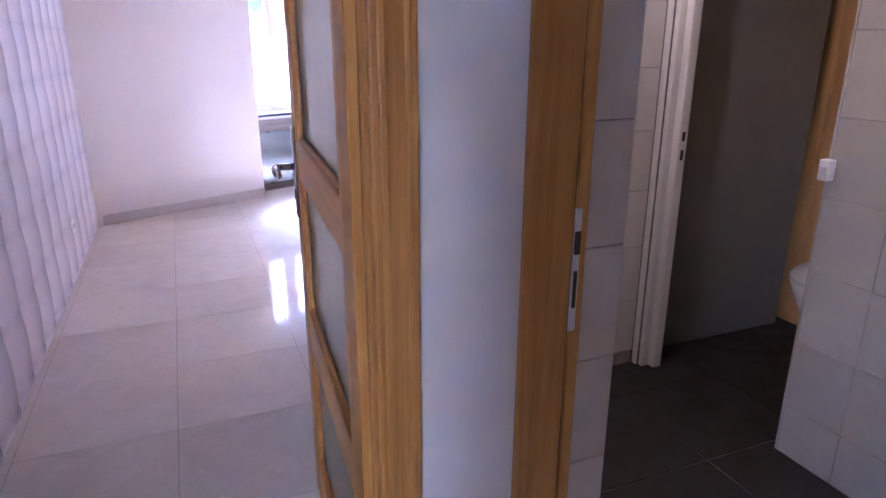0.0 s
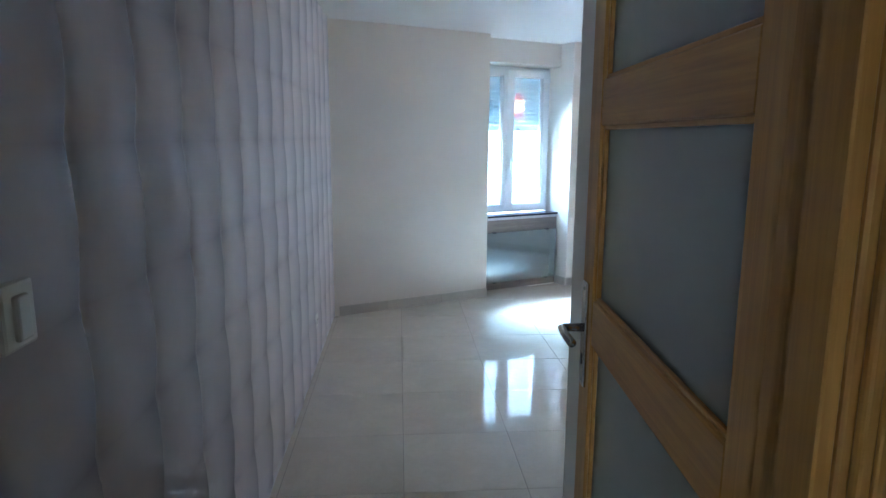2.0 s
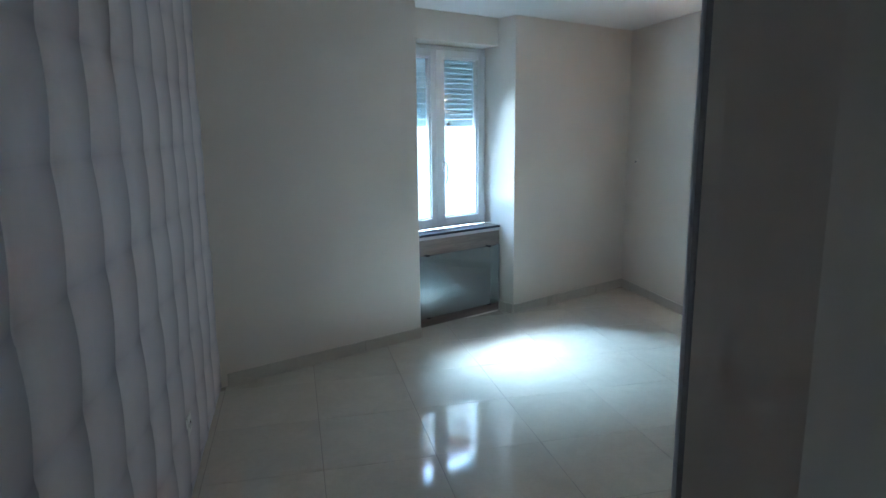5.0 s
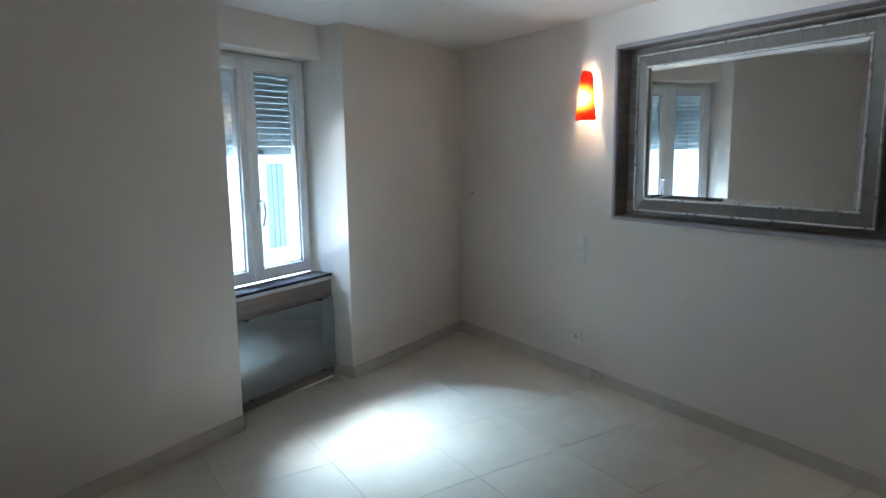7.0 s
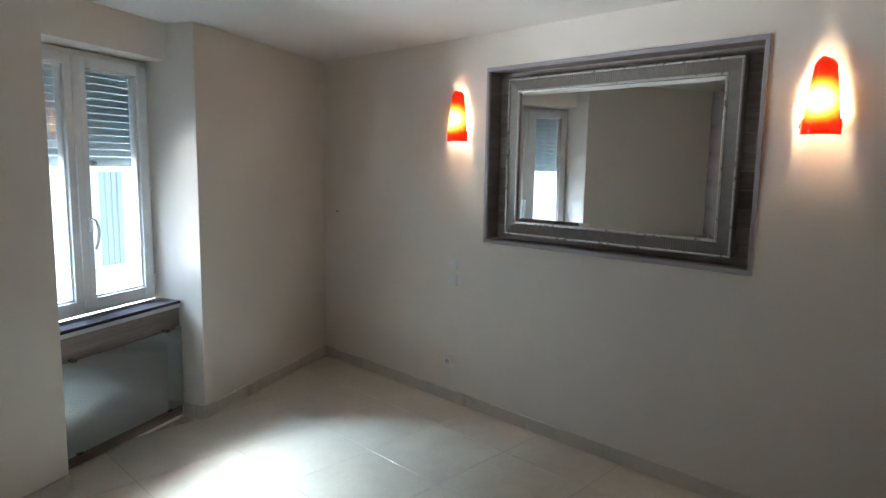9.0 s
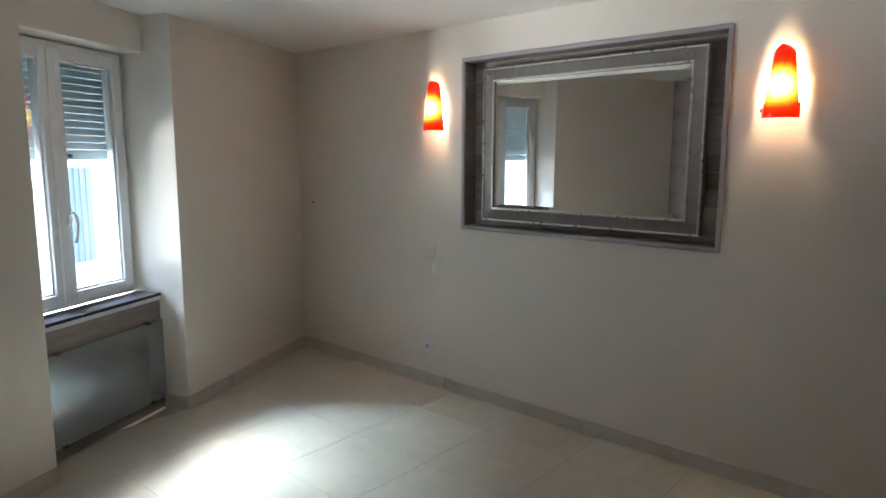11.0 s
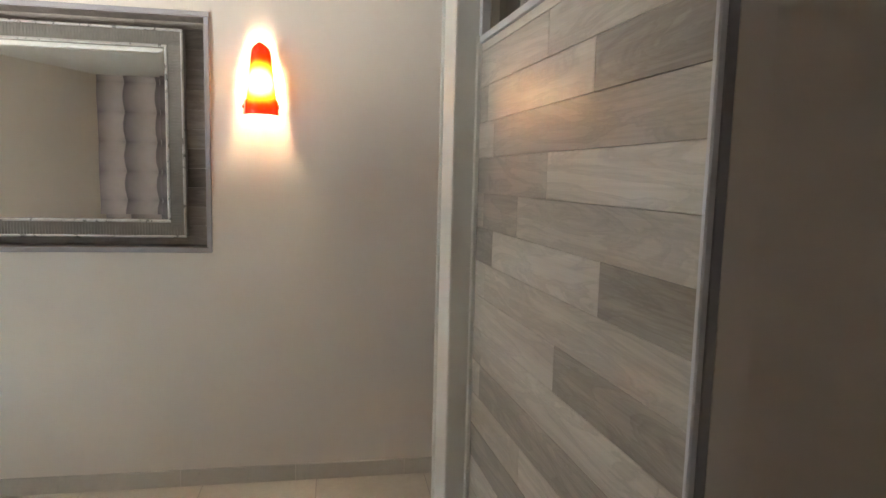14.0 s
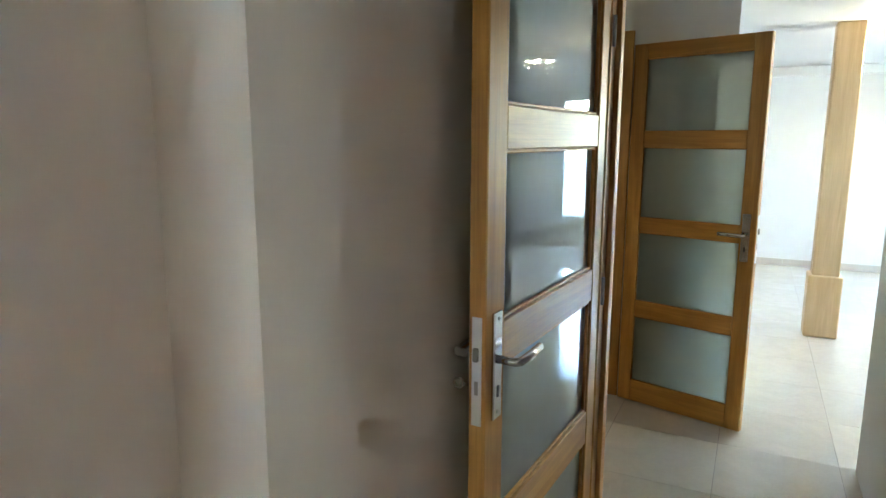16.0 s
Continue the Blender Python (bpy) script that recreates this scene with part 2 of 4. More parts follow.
SILVER = plain("silver_beading", (0.66, 0.65, 0.63), 0.3, 0.5, spread=0.08, scale=30)
SMOKE = plain("grey_glass_plate", (0.30, 0.345, 0.37), 0.09, 0.75, spread=0.03, relief=0.0, coat=1.0)
ENAMEL = plain("white_ceramic", (0.78, 0.77, 0.74), 0.08, spread=0.01, relief=0.0)
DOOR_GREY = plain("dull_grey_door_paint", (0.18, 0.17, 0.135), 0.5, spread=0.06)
PLASTER = plain("sunlit_render", (0.78, 0.74, 0.66), 0.9, spread=0.07, scale=3, fine=40, relief=0.4)
STONES = [plain("facing_stone_" + n, c, 0.9, spread=0.25, scale=10, fine=60, relief=0.4) for n, c in (("buff", (0.46, 0.38, 0.28)), ("grey", (0.36, 0.34, 0.31)), ("brown", (0.33, 0.22, 0.15)))]
ROOF = plain("clay_tiles", (0.36, 0.16, 0.09), 0.85, spread=0.3, scale=14)
ASPHALT = plain("asphalt", (0.055, 0.055, 0.055), 0.9, spread=0.25, scale=14, relief=0.4)
SHUT_BLUE = plain("blue_grey_shutter_paint", (0.20, 0.25, 0.29), 0.5, spread=0.1)
WINDOW_GLASS = clear_glass("window_glass", (0.97, 0.99, 1.0), 2.2)
TRANSOM_GLASS = clear_glass("transom_glass", (0.85, 0.85, 0.82))
DOOR_GLASS = frosted_glass("frosted_door_glass")
CRYSTAL = clear_glass("crystal", (0.95, 0.97, 1.0), 9.0)
RED_GLASS = shade_glass("red_lamp_glass", 0.58)
BULB = emitter("lit_bulb", (1.0, 0.80, 0.50), 22.0)
SPOT = emitter("lit_spot", (1.0, 0.90, 0.72), 6.0)
MIRROR, _t, _b = material("mirror_glass")
_b.inputs["Base Color"].default_value = (0.86, 0.87, 0.86, 1)
_b.inputs["Metallic"].default_value = 1.0
_b.inputs["Roughness"].default_value = 0.0

# printed tufted squares, shading in the colour: pale from each seam, dark towards the next
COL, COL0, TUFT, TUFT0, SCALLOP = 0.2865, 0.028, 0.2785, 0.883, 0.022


def tufted_shading_print():
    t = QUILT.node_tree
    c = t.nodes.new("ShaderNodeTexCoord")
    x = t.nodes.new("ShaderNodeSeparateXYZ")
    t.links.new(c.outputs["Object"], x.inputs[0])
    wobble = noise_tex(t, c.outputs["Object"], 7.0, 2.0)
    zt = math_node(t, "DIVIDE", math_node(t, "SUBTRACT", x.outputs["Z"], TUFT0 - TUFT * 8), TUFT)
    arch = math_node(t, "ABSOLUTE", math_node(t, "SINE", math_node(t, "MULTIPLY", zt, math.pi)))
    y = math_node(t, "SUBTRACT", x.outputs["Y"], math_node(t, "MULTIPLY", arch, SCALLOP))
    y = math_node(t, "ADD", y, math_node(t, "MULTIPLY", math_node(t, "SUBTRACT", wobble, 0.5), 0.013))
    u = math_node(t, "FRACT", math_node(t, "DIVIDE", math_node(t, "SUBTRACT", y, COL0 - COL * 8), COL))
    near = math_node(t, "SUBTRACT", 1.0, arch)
    # shading of the padding painted in: darker towards seams, knots and folds
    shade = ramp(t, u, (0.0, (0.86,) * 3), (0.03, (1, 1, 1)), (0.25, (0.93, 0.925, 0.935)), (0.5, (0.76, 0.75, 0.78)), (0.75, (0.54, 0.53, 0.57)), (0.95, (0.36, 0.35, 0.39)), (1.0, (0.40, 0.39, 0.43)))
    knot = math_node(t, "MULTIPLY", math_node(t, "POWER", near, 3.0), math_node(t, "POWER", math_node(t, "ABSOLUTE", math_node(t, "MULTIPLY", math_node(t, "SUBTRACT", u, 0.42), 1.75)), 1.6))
    knot_shade = ramp(t, knot, (0.0, (1, 1, 1)), (0.3, (0.86, 0.855, 0.875)), (0.9, (0.66, 0.65, 0.69)))
    fold_shade = ramp(t, near, (0.6, (1, 1, 1)), (0.95, (0.985, 0.983, 0.987)), (0.985, (0.965, 0.963, 0.97)))
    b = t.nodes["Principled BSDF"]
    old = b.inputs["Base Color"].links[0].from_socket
    col = mix(t, 1.0, mix(t, 1.0, mix(t, 1.0, old, shade, "MULTIPLY"), knot_shade, "MULTIPLY"), fold_shade, "MULTIPLY")
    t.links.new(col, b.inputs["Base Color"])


tufted_shading_print()

# ---- building blocks ----


def box(bm, x0, x1, y0, y1, z0, z1, bev=0.0, seg=1):
    made = bmesh.ops.create_cube(bm, size=1.0)["verts"]
    for v in made:
        v.co = Vector((x0 + (v.co.x + 0.5) * (x1 - x0), y0 + (v.co.y + 0.5) * (y1 - y0), z0 + (v.co.z + 0.5) * (z1 - z0)))
    if bev:
        edges = list({e for v in made for e in v.link_edges})
        bmesh.ops.bevel(bm, geom=edges, offset=bev, segments=seg, profile=0.5, affect="EDGES", clamp_overlap=True)
    return bm


def boxes(*rows, bev=0.0, seg=1):
    bm = bmesh.new()
    for r in rows:
        box(bm, *r, bev=bev, seg=seg)
    return bm


def prism(points, z0, z1):
    """An upright solid on a plan outline."""
    bm = bmesh.new()
    f = bm.faces.new([bm.verts.new((x, y, z0)) for x, y in points])
    up = bmesh.ops.extrude_face_region(bm, geom=[f])["geom"]
    for v in up:
        if isinstance(v, bmesh.types.BMVert):
            v.co.z = z1
    bmesh.ops.recalc_face_normals(bm, faces=bm.faces)
    return bm


def tube(points, radius, sides=10, taper=None):
    """A round bar bent along points."""
    bm = bmesh.new()
    pts = [Vector(p) for p in points]
    rings = []
    for i, p in enumerate(pts):
        d = (pts[min(i + 1, len(pts) - 1)] - pts[max(i - 1, 0)]).normalized()
        a = d.orthogonal().normalized() if i == 0 else (rings_a - d * rings_a.dot(d)).normalized()
        rings_a = a
        b = d.cross(a)
        r = radius if taper is None else radius * taper[i]
        rings.append([bm.verts.new(p + a * r * math.cos(k * math.tau / sides) + b * r * math.sin(k * math.tau / sides)) for k in range(sides)])
    for u, w in zip(rings, rings[1:]):
        for k in range(sides):
            bm.faces.new((u[k], u[(k + 1) % sides], w[(k + 1) % sides], w[k]))
    bm.faces.new(rings[0][::-1])
    bm.faces.new(rings[-1])
    bmesh.ops.recalc_face_normals(bm, faces=bm.faces)
    return bm


def lathe(profile, sides=20, close=True):
    """Turned about z: profile of (radius, z)."""
    bm = bmesh.new()
    rings = [[bm.verts.new((r * math.cos(k * math.tau / sides), r * math.sin(k * math.tau / sides), z)) for k in range(sides)] for r, z in profile]
    for u, w in zip(rings, rings[1:]):
        for k in range(sides):
            bm.faces.new((u[k], u[(k + 1) % sides], w[(k + 1) % sides], w[k]))
    if close:
        bm.faces.new(rings[0][::-1])
        bm.faces.new(rings[-1])
    bmesh.ops.recalc_face_normals(bm, faces=bm.faces)
    return bm


def as_mesh(name, bm, mat, smooth=False):
    me = bpy.data.meshes.new(name)
    bm.to_mesh(me)
    bm.free()
    if smooth:
        for p in me.polygons:
            p.use_smooth = True
    me.materials.append(mat)
    return me


def part(name, bm, mat, parent=None, label="", m=None, smooth=False):
    ob = new(name, bm if isinstance(bm, bpy.types.Mesh) else as_mesh(name, bm, mat, smooth))
    if parent:
        ob.parent = parent
    if m is not None:
        ob.matrix_local = m
    return tagged(ob, label)


def thing(name, m, label, category, group="", kind=""):
    ob = new(name)
    ob.empty_display_size = 0.1
    ob.matrix_world = m
    return tagged(ob, label, category, group, kind)


def setting(name, bm, mat, label, m=None, category="wall"):
    ob = part(name, bm, mat, None, m=m)
    return tagged(ob, label, category, "", "structure")


TOP = 2.336
EX = 3.475

# ---- the shell ----
WX = -0.034
setting("wall_west", boxes((-0.15, WX - 0.004, -0.6, 4.05, -0.05, TOP)), PAINT, "plain wall behind the quilted wallpaper")


def quilt_relief(y, z):
    """Height of the embossed wallpaper: square tufts drawn in at their seams and corners."""
    w = abs(math.sin(math.pi * (z - TUFT0) / TUFT))
    u = (y - COL0 - SCALLOP * w) / COL
    puff = abs(math.sin(math.pi * u)) ** 0.32 * (0.91 + 0.09 * w ** 0.6) * (0.7 + 0.3 * (u % 1.0))
    return 0.033 * puff * (1 + 0.10 * math.sin(5.1 * u + 9.0 * z))


def quilt():
    bm = bmesh.new()
    ys = [-0.49 + 4.515 * i / 420 for i in range(421)]
    zs = [0.012 + (TOP - 0.012) * k / 130 for k in range(131)]
    grid = [[bm.verts.new((WX + quilt_relief(y, z), y, z)) for z in zs] for y in ys]
    for a, b in zip(grid, grid[1:]):
        for k in range(len(zs) - 1):
            bm.faces.new((a[k], b[k], b[k + 1], a[k + 1]))
    bmesh.ops.recalc_face_normals(bm, faces=bm.faces)
    return bm


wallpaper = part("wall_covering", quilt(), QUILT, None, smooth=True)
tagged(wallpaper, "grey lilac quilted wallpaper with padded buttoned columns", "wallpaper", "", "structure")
setting("trim_wallpaper_foot", boxes((WX, WX + 0.024, -0.48, 4.0, 0.001, 0.016), bev=0.004), PALE_TRIM, "thin pale strip along the foot of the wallpaper", category="trim")

N0, N1 = 1.455, 2.385
WT = 0.58
win_wall = setting("wall_window", boxes((-0.4, N0, 0, WT, -0.05, TOP), (N1, 4.2, 0, WT, -0.05, TOP), (N0, N1, 0.19, WT, 2.128, TOP), (N0, N1, 0.19, WT, -0.05, 0.70), bev=0.003), PAINT, "warm white painted outer wall with a deep window niche", WALL)
NY0, NY1, NZ0, NZ1 = 2.34, 3.882, 1.108, 2.118
setting("wall_east", boxes((EX, 3.65, 0.9, NY0, -0.05, TOP), (EX, 3.65, NY1, 6.0, -0.05, TOP), (EX, 3.65, NY0, NY1, -0.05, NZ0), (EX, 3.65, NY0, NY1, NZ1, TOP), (3.585, 3.65, NY0, NY1, NZ0, NZ1)), PAINT, "warm white painted wall with a framed recess")
setting("wall_corridor", prism([(1.062, -0.49), (1.066, 0.845), (1.277, 0.82), (1.2345, 1.262), (1.2335, 1.3115), (1.36, 1.32), (1.36, 0.74), (1.17, 0.74), (1.17, -0.49)], -0.05, TOP), PAINT, "warm white stepped wall beside the open door")
PX = Vector((0.99826, 0.05895, 0))
PANEL = Matrix(((PX.x, -PX.y, 0, 1.256), (PX.y, PX.x, 0, 1.328), (0, 0, 1, 0), (0, 0, 0, 1)))
TB, TT = 1.842, 2.2
setting("wall_panel", boxes((0.03, 1.03, -0.11, -0.012, -0.05, TB - 0.02), (0.03, 1.03, -0.11, -0.012, TT + 0.02, TOP), (1.03, 1.17, -0.11, -0.012, -0.05, TOP), (0.03, 0.05, -0.11, -0.012, TB - 0.02, TT + 0.02)), PAINT, "partition wall behind the laminate cladding", PANEL)
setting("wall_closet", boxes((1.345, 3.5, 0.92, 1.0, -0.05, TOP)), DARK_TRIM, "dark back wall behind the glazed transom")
setting("wall_door", boxes((-0.15, -0.041, -0.6, -0.49, -0.05, TOP), (0.925, 1.225, -0.6, -0.49, -0.05, TOP), (2.46, 3.65, -0.6, -0.49, -0.05, TOP), (-0.041, 0.925, -0.6, -0.49, 2.07, TOP), (1.225, 2.46, -0.6, -0.49, 2.07, TOP)), PAINT_WHITE, "white wall with two doorways beside one another")
setting("wall_hall_west", boxes((-0.15, -0.046, -1.75, -0.6, -0.05, TOP)), PAINT_WHITE, "white hall wall")
setting("wall_hall_east", boxes((2.46, 2.56, -2.27, -0.6, -0.05, TOP)), PAINT_WHITE, "white hall wall")
setting("wall_hall_south", boxes((0.60, 1.12, -2.27, -2.17, -0.05, TOP), (1.95, 2.56, -2.27, -2.17, -0.05, TOP), (1.12, 1.95, -2.27, -2.17, 2.06, TOP)), PAINT_WHITE, "white hall wall ending at the living room")
setting("wall_living_south", boxes((-3.6, -2.15, -7.3, -7.1, -0.05, TOP), (-1.2, 3.4, -7.3, -7.1, -0.05, TOP), (-2.15, -1.2, -7.3, -7.1, 2.1, TOP)), PAINT_WHITE, "white living room wall with a glazed door")
# the opening is made up, to let the side fill in
setting("wall_living_west", boxes((-3.7, -3.5, -7.3, -5.0, -0.05, TOP), (-3.7, -3.5, -4.3, -1.65, -0.05, TOP), (-3.7, -3.5, -5.0, -4.3, -0.05, 0.95), (-3.7, -3.5, -5.0, -4.3, 2.0, TOP)), PAINT_WHITE, "white living room wall with a small unseen opening added for light")
setting("wall_living_east", boxes((3.4, 3.5, -7.3, -2.27, -0.05, TOP)), PAINT_WHITE, "white living room wall")
setting("wall_living_north", boxes((-3.6, -0.15, -1.75, -1.65, -0.05, TOP), (2.56, 3.5, -2.27, -2.17, -0.05, TOP)), PAINT_WHITE, "white living room wall beside the hall")
setting("wall_study", boxes((1.1, 1.12, -3.0, -2.27, -0.05, TOP), (1.1, 2.3, -3.1, -3.0, -0.05, TOP), (2.3, 2.4, -3.1, -2.27, -0.05, TOP)), PAINT_WHITE, "white walls of the small room behind the hall")
setting("ceiling_bedroom", prism([(-0.16, -0.6), (3.66, -0.6), (3.66, 5.85), (-0.16, 4.2)], TOP, TOP + 0.1), CEIL, "matt white ceiling", category="ceiling")
setting("ceiling_hall", prism([(-3.7, -7.3), (3.66, -7.3), (3.66, -0.6), (-3.7, -0.6)], TOP, TOP + 0.1), CEIL, "matt white ceiling", category="ceiling")

# glazed transom above the laminate
transom = thing("window_transom", PANEL, "narrow glazed transom above the laminate cladding", "window", kind="structure")
part("window_frame", boxes((0.02, 1.034, -0.02, 0.006, TB - 0.02, TB), (0.02, 1.034, -0.02, 0.006, TT, TT + 0.02), (0.02, 0.045, -0.02, 0.006, TB, TT), (1.01, 1.034, -0.02, 0.006, TB, TT), bev=0.002), PALE_TRIM, transom, "pale grey frame")
part("pane", boxes((0.045, 1.01, -0.05, -0.044, TB, TT)), TRANSOM_GLASS, transom, "clear pane").visible_shadow = False
closet_post = setting("trim_closet_post", boxes((1.86, 1.94, 1.03, 1.11, -0.01, TOP - 0.001), (1.5, 1.56, 1.03, 1.11, -0.01, TOP - 0.001), bev=0.004), PINE_H, "orange wooden uprights behind the transom", category="trim")

# white post at the end of the laminate
post = setting("trim_wall_post", boxes((1.037, 1.178, -0.06, 0.072, -0.02, TOP - 0.001), bev=0.006, seg=2), PAINT_POST, "satin white wall post beside the laminate", PANEL, "post")
setting("trim_post_bead", boxes((1.168, 1.184, 0.064, 0.08, 0.0, TOP - 0.002), bev=0.006, seg=2), PAINT_POST, "rounded white corner bead of the post", PANEL, "trim")
setting("trim_post_joint", boxes((1.024, 1.0365, -0.01, 0.012, 0.0, TB), bev=0.003), PAINT_POST, "slim white strip beside the laminate", PANEL, "trim")
setting("trim_panel_end", boxes((-0.027, -0.0155, 0.003, 0.015, 0.0, TOP - 0.002), bev=0.0025), PALE_TRIM, "pale grey corner strip ending the laminate", PANEL, "trim")
# the strip's side facing away from the window: shade given by a darker colour
setting("trim_panel_side", boxes((-0.0255, -0.0155, -0.014, 0.0025, 0.0, TOP - 0.002), bev=0.002), DARK_TRIM, "side of the corner strip, its shade put into dark grey", PANEL, "trim")

# ---- bedroom window ----
window = thing("window_1", WALL, "white two-leaf plastic window with a lowered roller shutter", "window", kind="structure")
F0, F1, FZ0, FZ1 = N0 - 0.03, N1 - 0.006, 0.722, 2.12
Q0, Q1 = 0.335, 0.405
part("window_frame", boxes((F0, F0 + 0.075, Q0 + 0.012, Q1, FZ0, FZ1), (F1 - 0.045, F1, Q0 + 0.012, Q1, FZ0, FZ1), (F0 + 0.075, F1 - 0.045, Q0 + 0.012, Q1, FZ1 - 0.04, FZ1), (F0 + 0.075, F1 - 0.045, Q0 + 0.012, Q1, FZ0, FZ0 + 0.03), bev=0.003), PVC, window, "white frame")


def sash(s0, s1, name):
    a, b = FZ0 + 0.022, FZ1 - 0.028
    w = 0.062
    ob = part(name, boxes((s0, s0 + w, Q0 - 0.012, Q1 - 0.01, a, b), (s1 - w, s1, Q0 - 0.012, Q1 - 0.01, a, b), (s0 + w, s1 - w, Q0 - 0.012, Q1 - 0.01, a, a + w), (s0 + w, s1 - w, Q0 - 0.012, Q1 - 0.01, b - w, b), bev=0.004, seg=2), PVC, window, "white casement")
    part("glazing_bead", boxes((s0 + w, s0 + w + 0.012, Q0 + 0.004, Q0 + 0.03, a + w, b - w), (s1 - w - 0.012, s1 - w, Q0 + 0.004, Q0 + 0.03, a + w, b - w), (s0 + w, s1 - w, Q0 + 0.004, Q0 + 0.03, a + w, a + w + 0.012), (s0 + w, s1 - w, Q0 + 0.004, Q0 + 0.03, b - w - 0.012, b - w), bev=0.002), PVC, ob)
    p = part("pane", boxes((s0 + w, s1 - w, Q0 + 0.028, Q0 + 0.034, a + w, b - w)), WINDOW_GLASS, ob, "clear pane")
    p.visible_shadow = False
    return ob


sash(F0 + 0.05, 1.878, "casement")
right_leaf = sash(1.882, F1 - 0.03, "casement")
part("cover_strip", boxes((1.858, 1.902, Q0 - 0.02, Q0 - 0.011, FZ0 + 0.03, FZ1 - 0.035), bev=0.004, seg=2), PVC, window, "white meeting strip")
hs = 1.925
part("handle_plate", boxes((hs - 0.014, hs + 0.014, Q0 - 0.024, Q0 - 0.011, 1.17, 1.25), bev=0.004, seg=2), PVC, right_leaf, "white plate")
part("handle", tube([(hs, Q0 - 0.02, 1.235), (hs, Q0 - 0.05, 1.235), (hs + 0.006, Q0 - 0.058, 1.215), (hs + 0.012, Q0 - 0.06, 1.17), (hs + 0.008, Q0 - 0.052, 1.11), (hs - 0.002, Q0 - 0.046, 1.075)], 0.0085, 8), PVC, right_leaf, "white curved lever", smooth=True)
for z in (0.84, 1.42, 2.02):
    part("hinge", tube([(F1 - 0.02, Q0 - 0.006, z - 0.04), (F1 - 0.02, Q0 - 0.006, z + 0.04)], 0.009, 10), PVC, window, "white hinge")
shutter = thing("roller_shutter", WALL, "grey slatted roller shutter half lowered outside the window", "shutter")
z = 1.515
k = 0
part("bottom_rail", boxes((F0 + 0.02, F1 - 0.02, 0.462, 0.48, z, z + 0.055), bev=0.003), SHUTTER, shutter, "grey end rail")
part("stopper", tube([(2.085, 0.47, z + 0.02), (2.085, 0.445, z + 0.02)], 0.012, 10), BLACK, shutter, "dark stopper")
slat_bm = bmesh.new()
box(slat_bm, F0 + 0.02, F1 - 0.02, -0.006, 0.006, 0.0, 0.0375, 0.004, 2)
for i in range(34):
    s = F0 + 0.02 + (i + 0.5) * (F1 - F0 - 0.04) / 34
    box(slat_bm, s - 0.0045, s + 0.0045, -0.0045, 0.0045, 0.030, 0.0402)
slat_mesh = as_mesh("slat", slat_bm, SHUTTER)
z += 0.058
while z < 2.12:
    part("slat", slat_mesh, None, shutter, m=Matrix.Translation((0, 0.47, z)))
    z += 0.04
for s in (F0 + 0.002, F1 - 0.022):
    part("guide_rail", boxes((s, s + 0.022, 0.45, 0.49, FZ0, 2.127), bev=0.002), PVC, shutter, "white guide rail")
sill = thing("window_sill", WALL, "polished dark stone window sill with a pale front edge", "sill", kind="structure")
part("slab", boxes((N0 + 0.001, N1 - 0.001, 0.158, 0.333, 0.701, 0.72), bev=0.003, seg=2), SILL, sill, "polished black slab")
part("edge_strip", boxes((N0 + 0.001, N1 - 0.001, 0.167, 0.18, 0.676, 0.7005), bev=0.002), PALE_TRIM, sill, "pale edge strip")

radiator = thing("radiator", WALL, "flat grey glass panel radiator on a dark taupe board", "radiator")
part("back_board", boxes((N0 + 0.002, N1 - 0.002, 0.172, 0.1885, 0.0, 0.675), bev=0.001), BOARD_DARK, radiator, "dark taupe wood-effect board")
part("heating_body", boxes((N0 + 0.10, N1 - 0.08, 0.152, 0.1715, 0.10, 0.54), bev=0.004), DARK_TRIM, radiator, "dark heating body")
part("glass_plate", boxes((N0 + 0.035, N1 - 0.035, 0.140, 0.149, 0.075, 0.562), bev=0.0025, seg=2), SMOKE, radiator, "smoky grey mirror-like glass plate")
for s in (N0 + 0.027, N1 - 0.034):
    part("edge_profile", boxes((s, s + 0.007, 0.138, 0.17, 0.07, 0.566)), DARK_TRIM, radiator, "dark side profile")
for s in (1.63, 2.245):
    for zz, d in ((0.562, 1), (0.075, -1)):
        part("clip", boxes((s - 0.014, s + 0.014, 0.130, 0.17, zz - 0.008 if d > 0 else zz - 0.006, zz + 0.006 if d > 0 else zz + 0.008), bev=0.003), BLACK, radiator, "black clip")

# ---- recess with mirror ----
recess = thing("mirror_recess", Matrix.Identity(4), "wall recess lined with taupe laminate and framed in lilac grey", "wall recess", kind="structure")
T0 = 0.016
part("surround", boxes((EX - 0.013, EX + 0.0015, NY0 - T0, NY1 + T0, NZ1 - 0.006, NZ1 + T0), (EX - 0.013, EX + 0.0015, NY0 - T0, NY1 + T0, NZ0 - T0, NZ0 + 0.006), (EX - 0.013, EX + 0.0015, NY0 - T0, NY0 + 0.006, NZ0 + 0.006, NZ1 - 0.006), (EX - 0.013, EX + 0.0015, NY1 - 0.006, NY1 + T0, NZ0 + 0.006, NZ1 - 0.006), bev=0.003), LILAC, recess, "lilac grey surround")
part("lining", boxes((EX + 0.002, 3.585, NY0, NY0 + 0.008, NZ0, NZ1), (EX + 0.002, 3.585, NY1 - 0.008, NY1, NZ0, NZ1), (EX + 0.002, 3.585, NY0 + 0.008, NY1 - 0.008, NZ0, NZ0 + 0.008), (EX + 0.002, 3.585, NY0 + 0.008, NY1 - 0.008, NZ1 - 0.008, NZ1)), BOARD_DARK, recess, "dark taupe lining")
rng = random.Random(5)
zz = NZ0 + 0.008
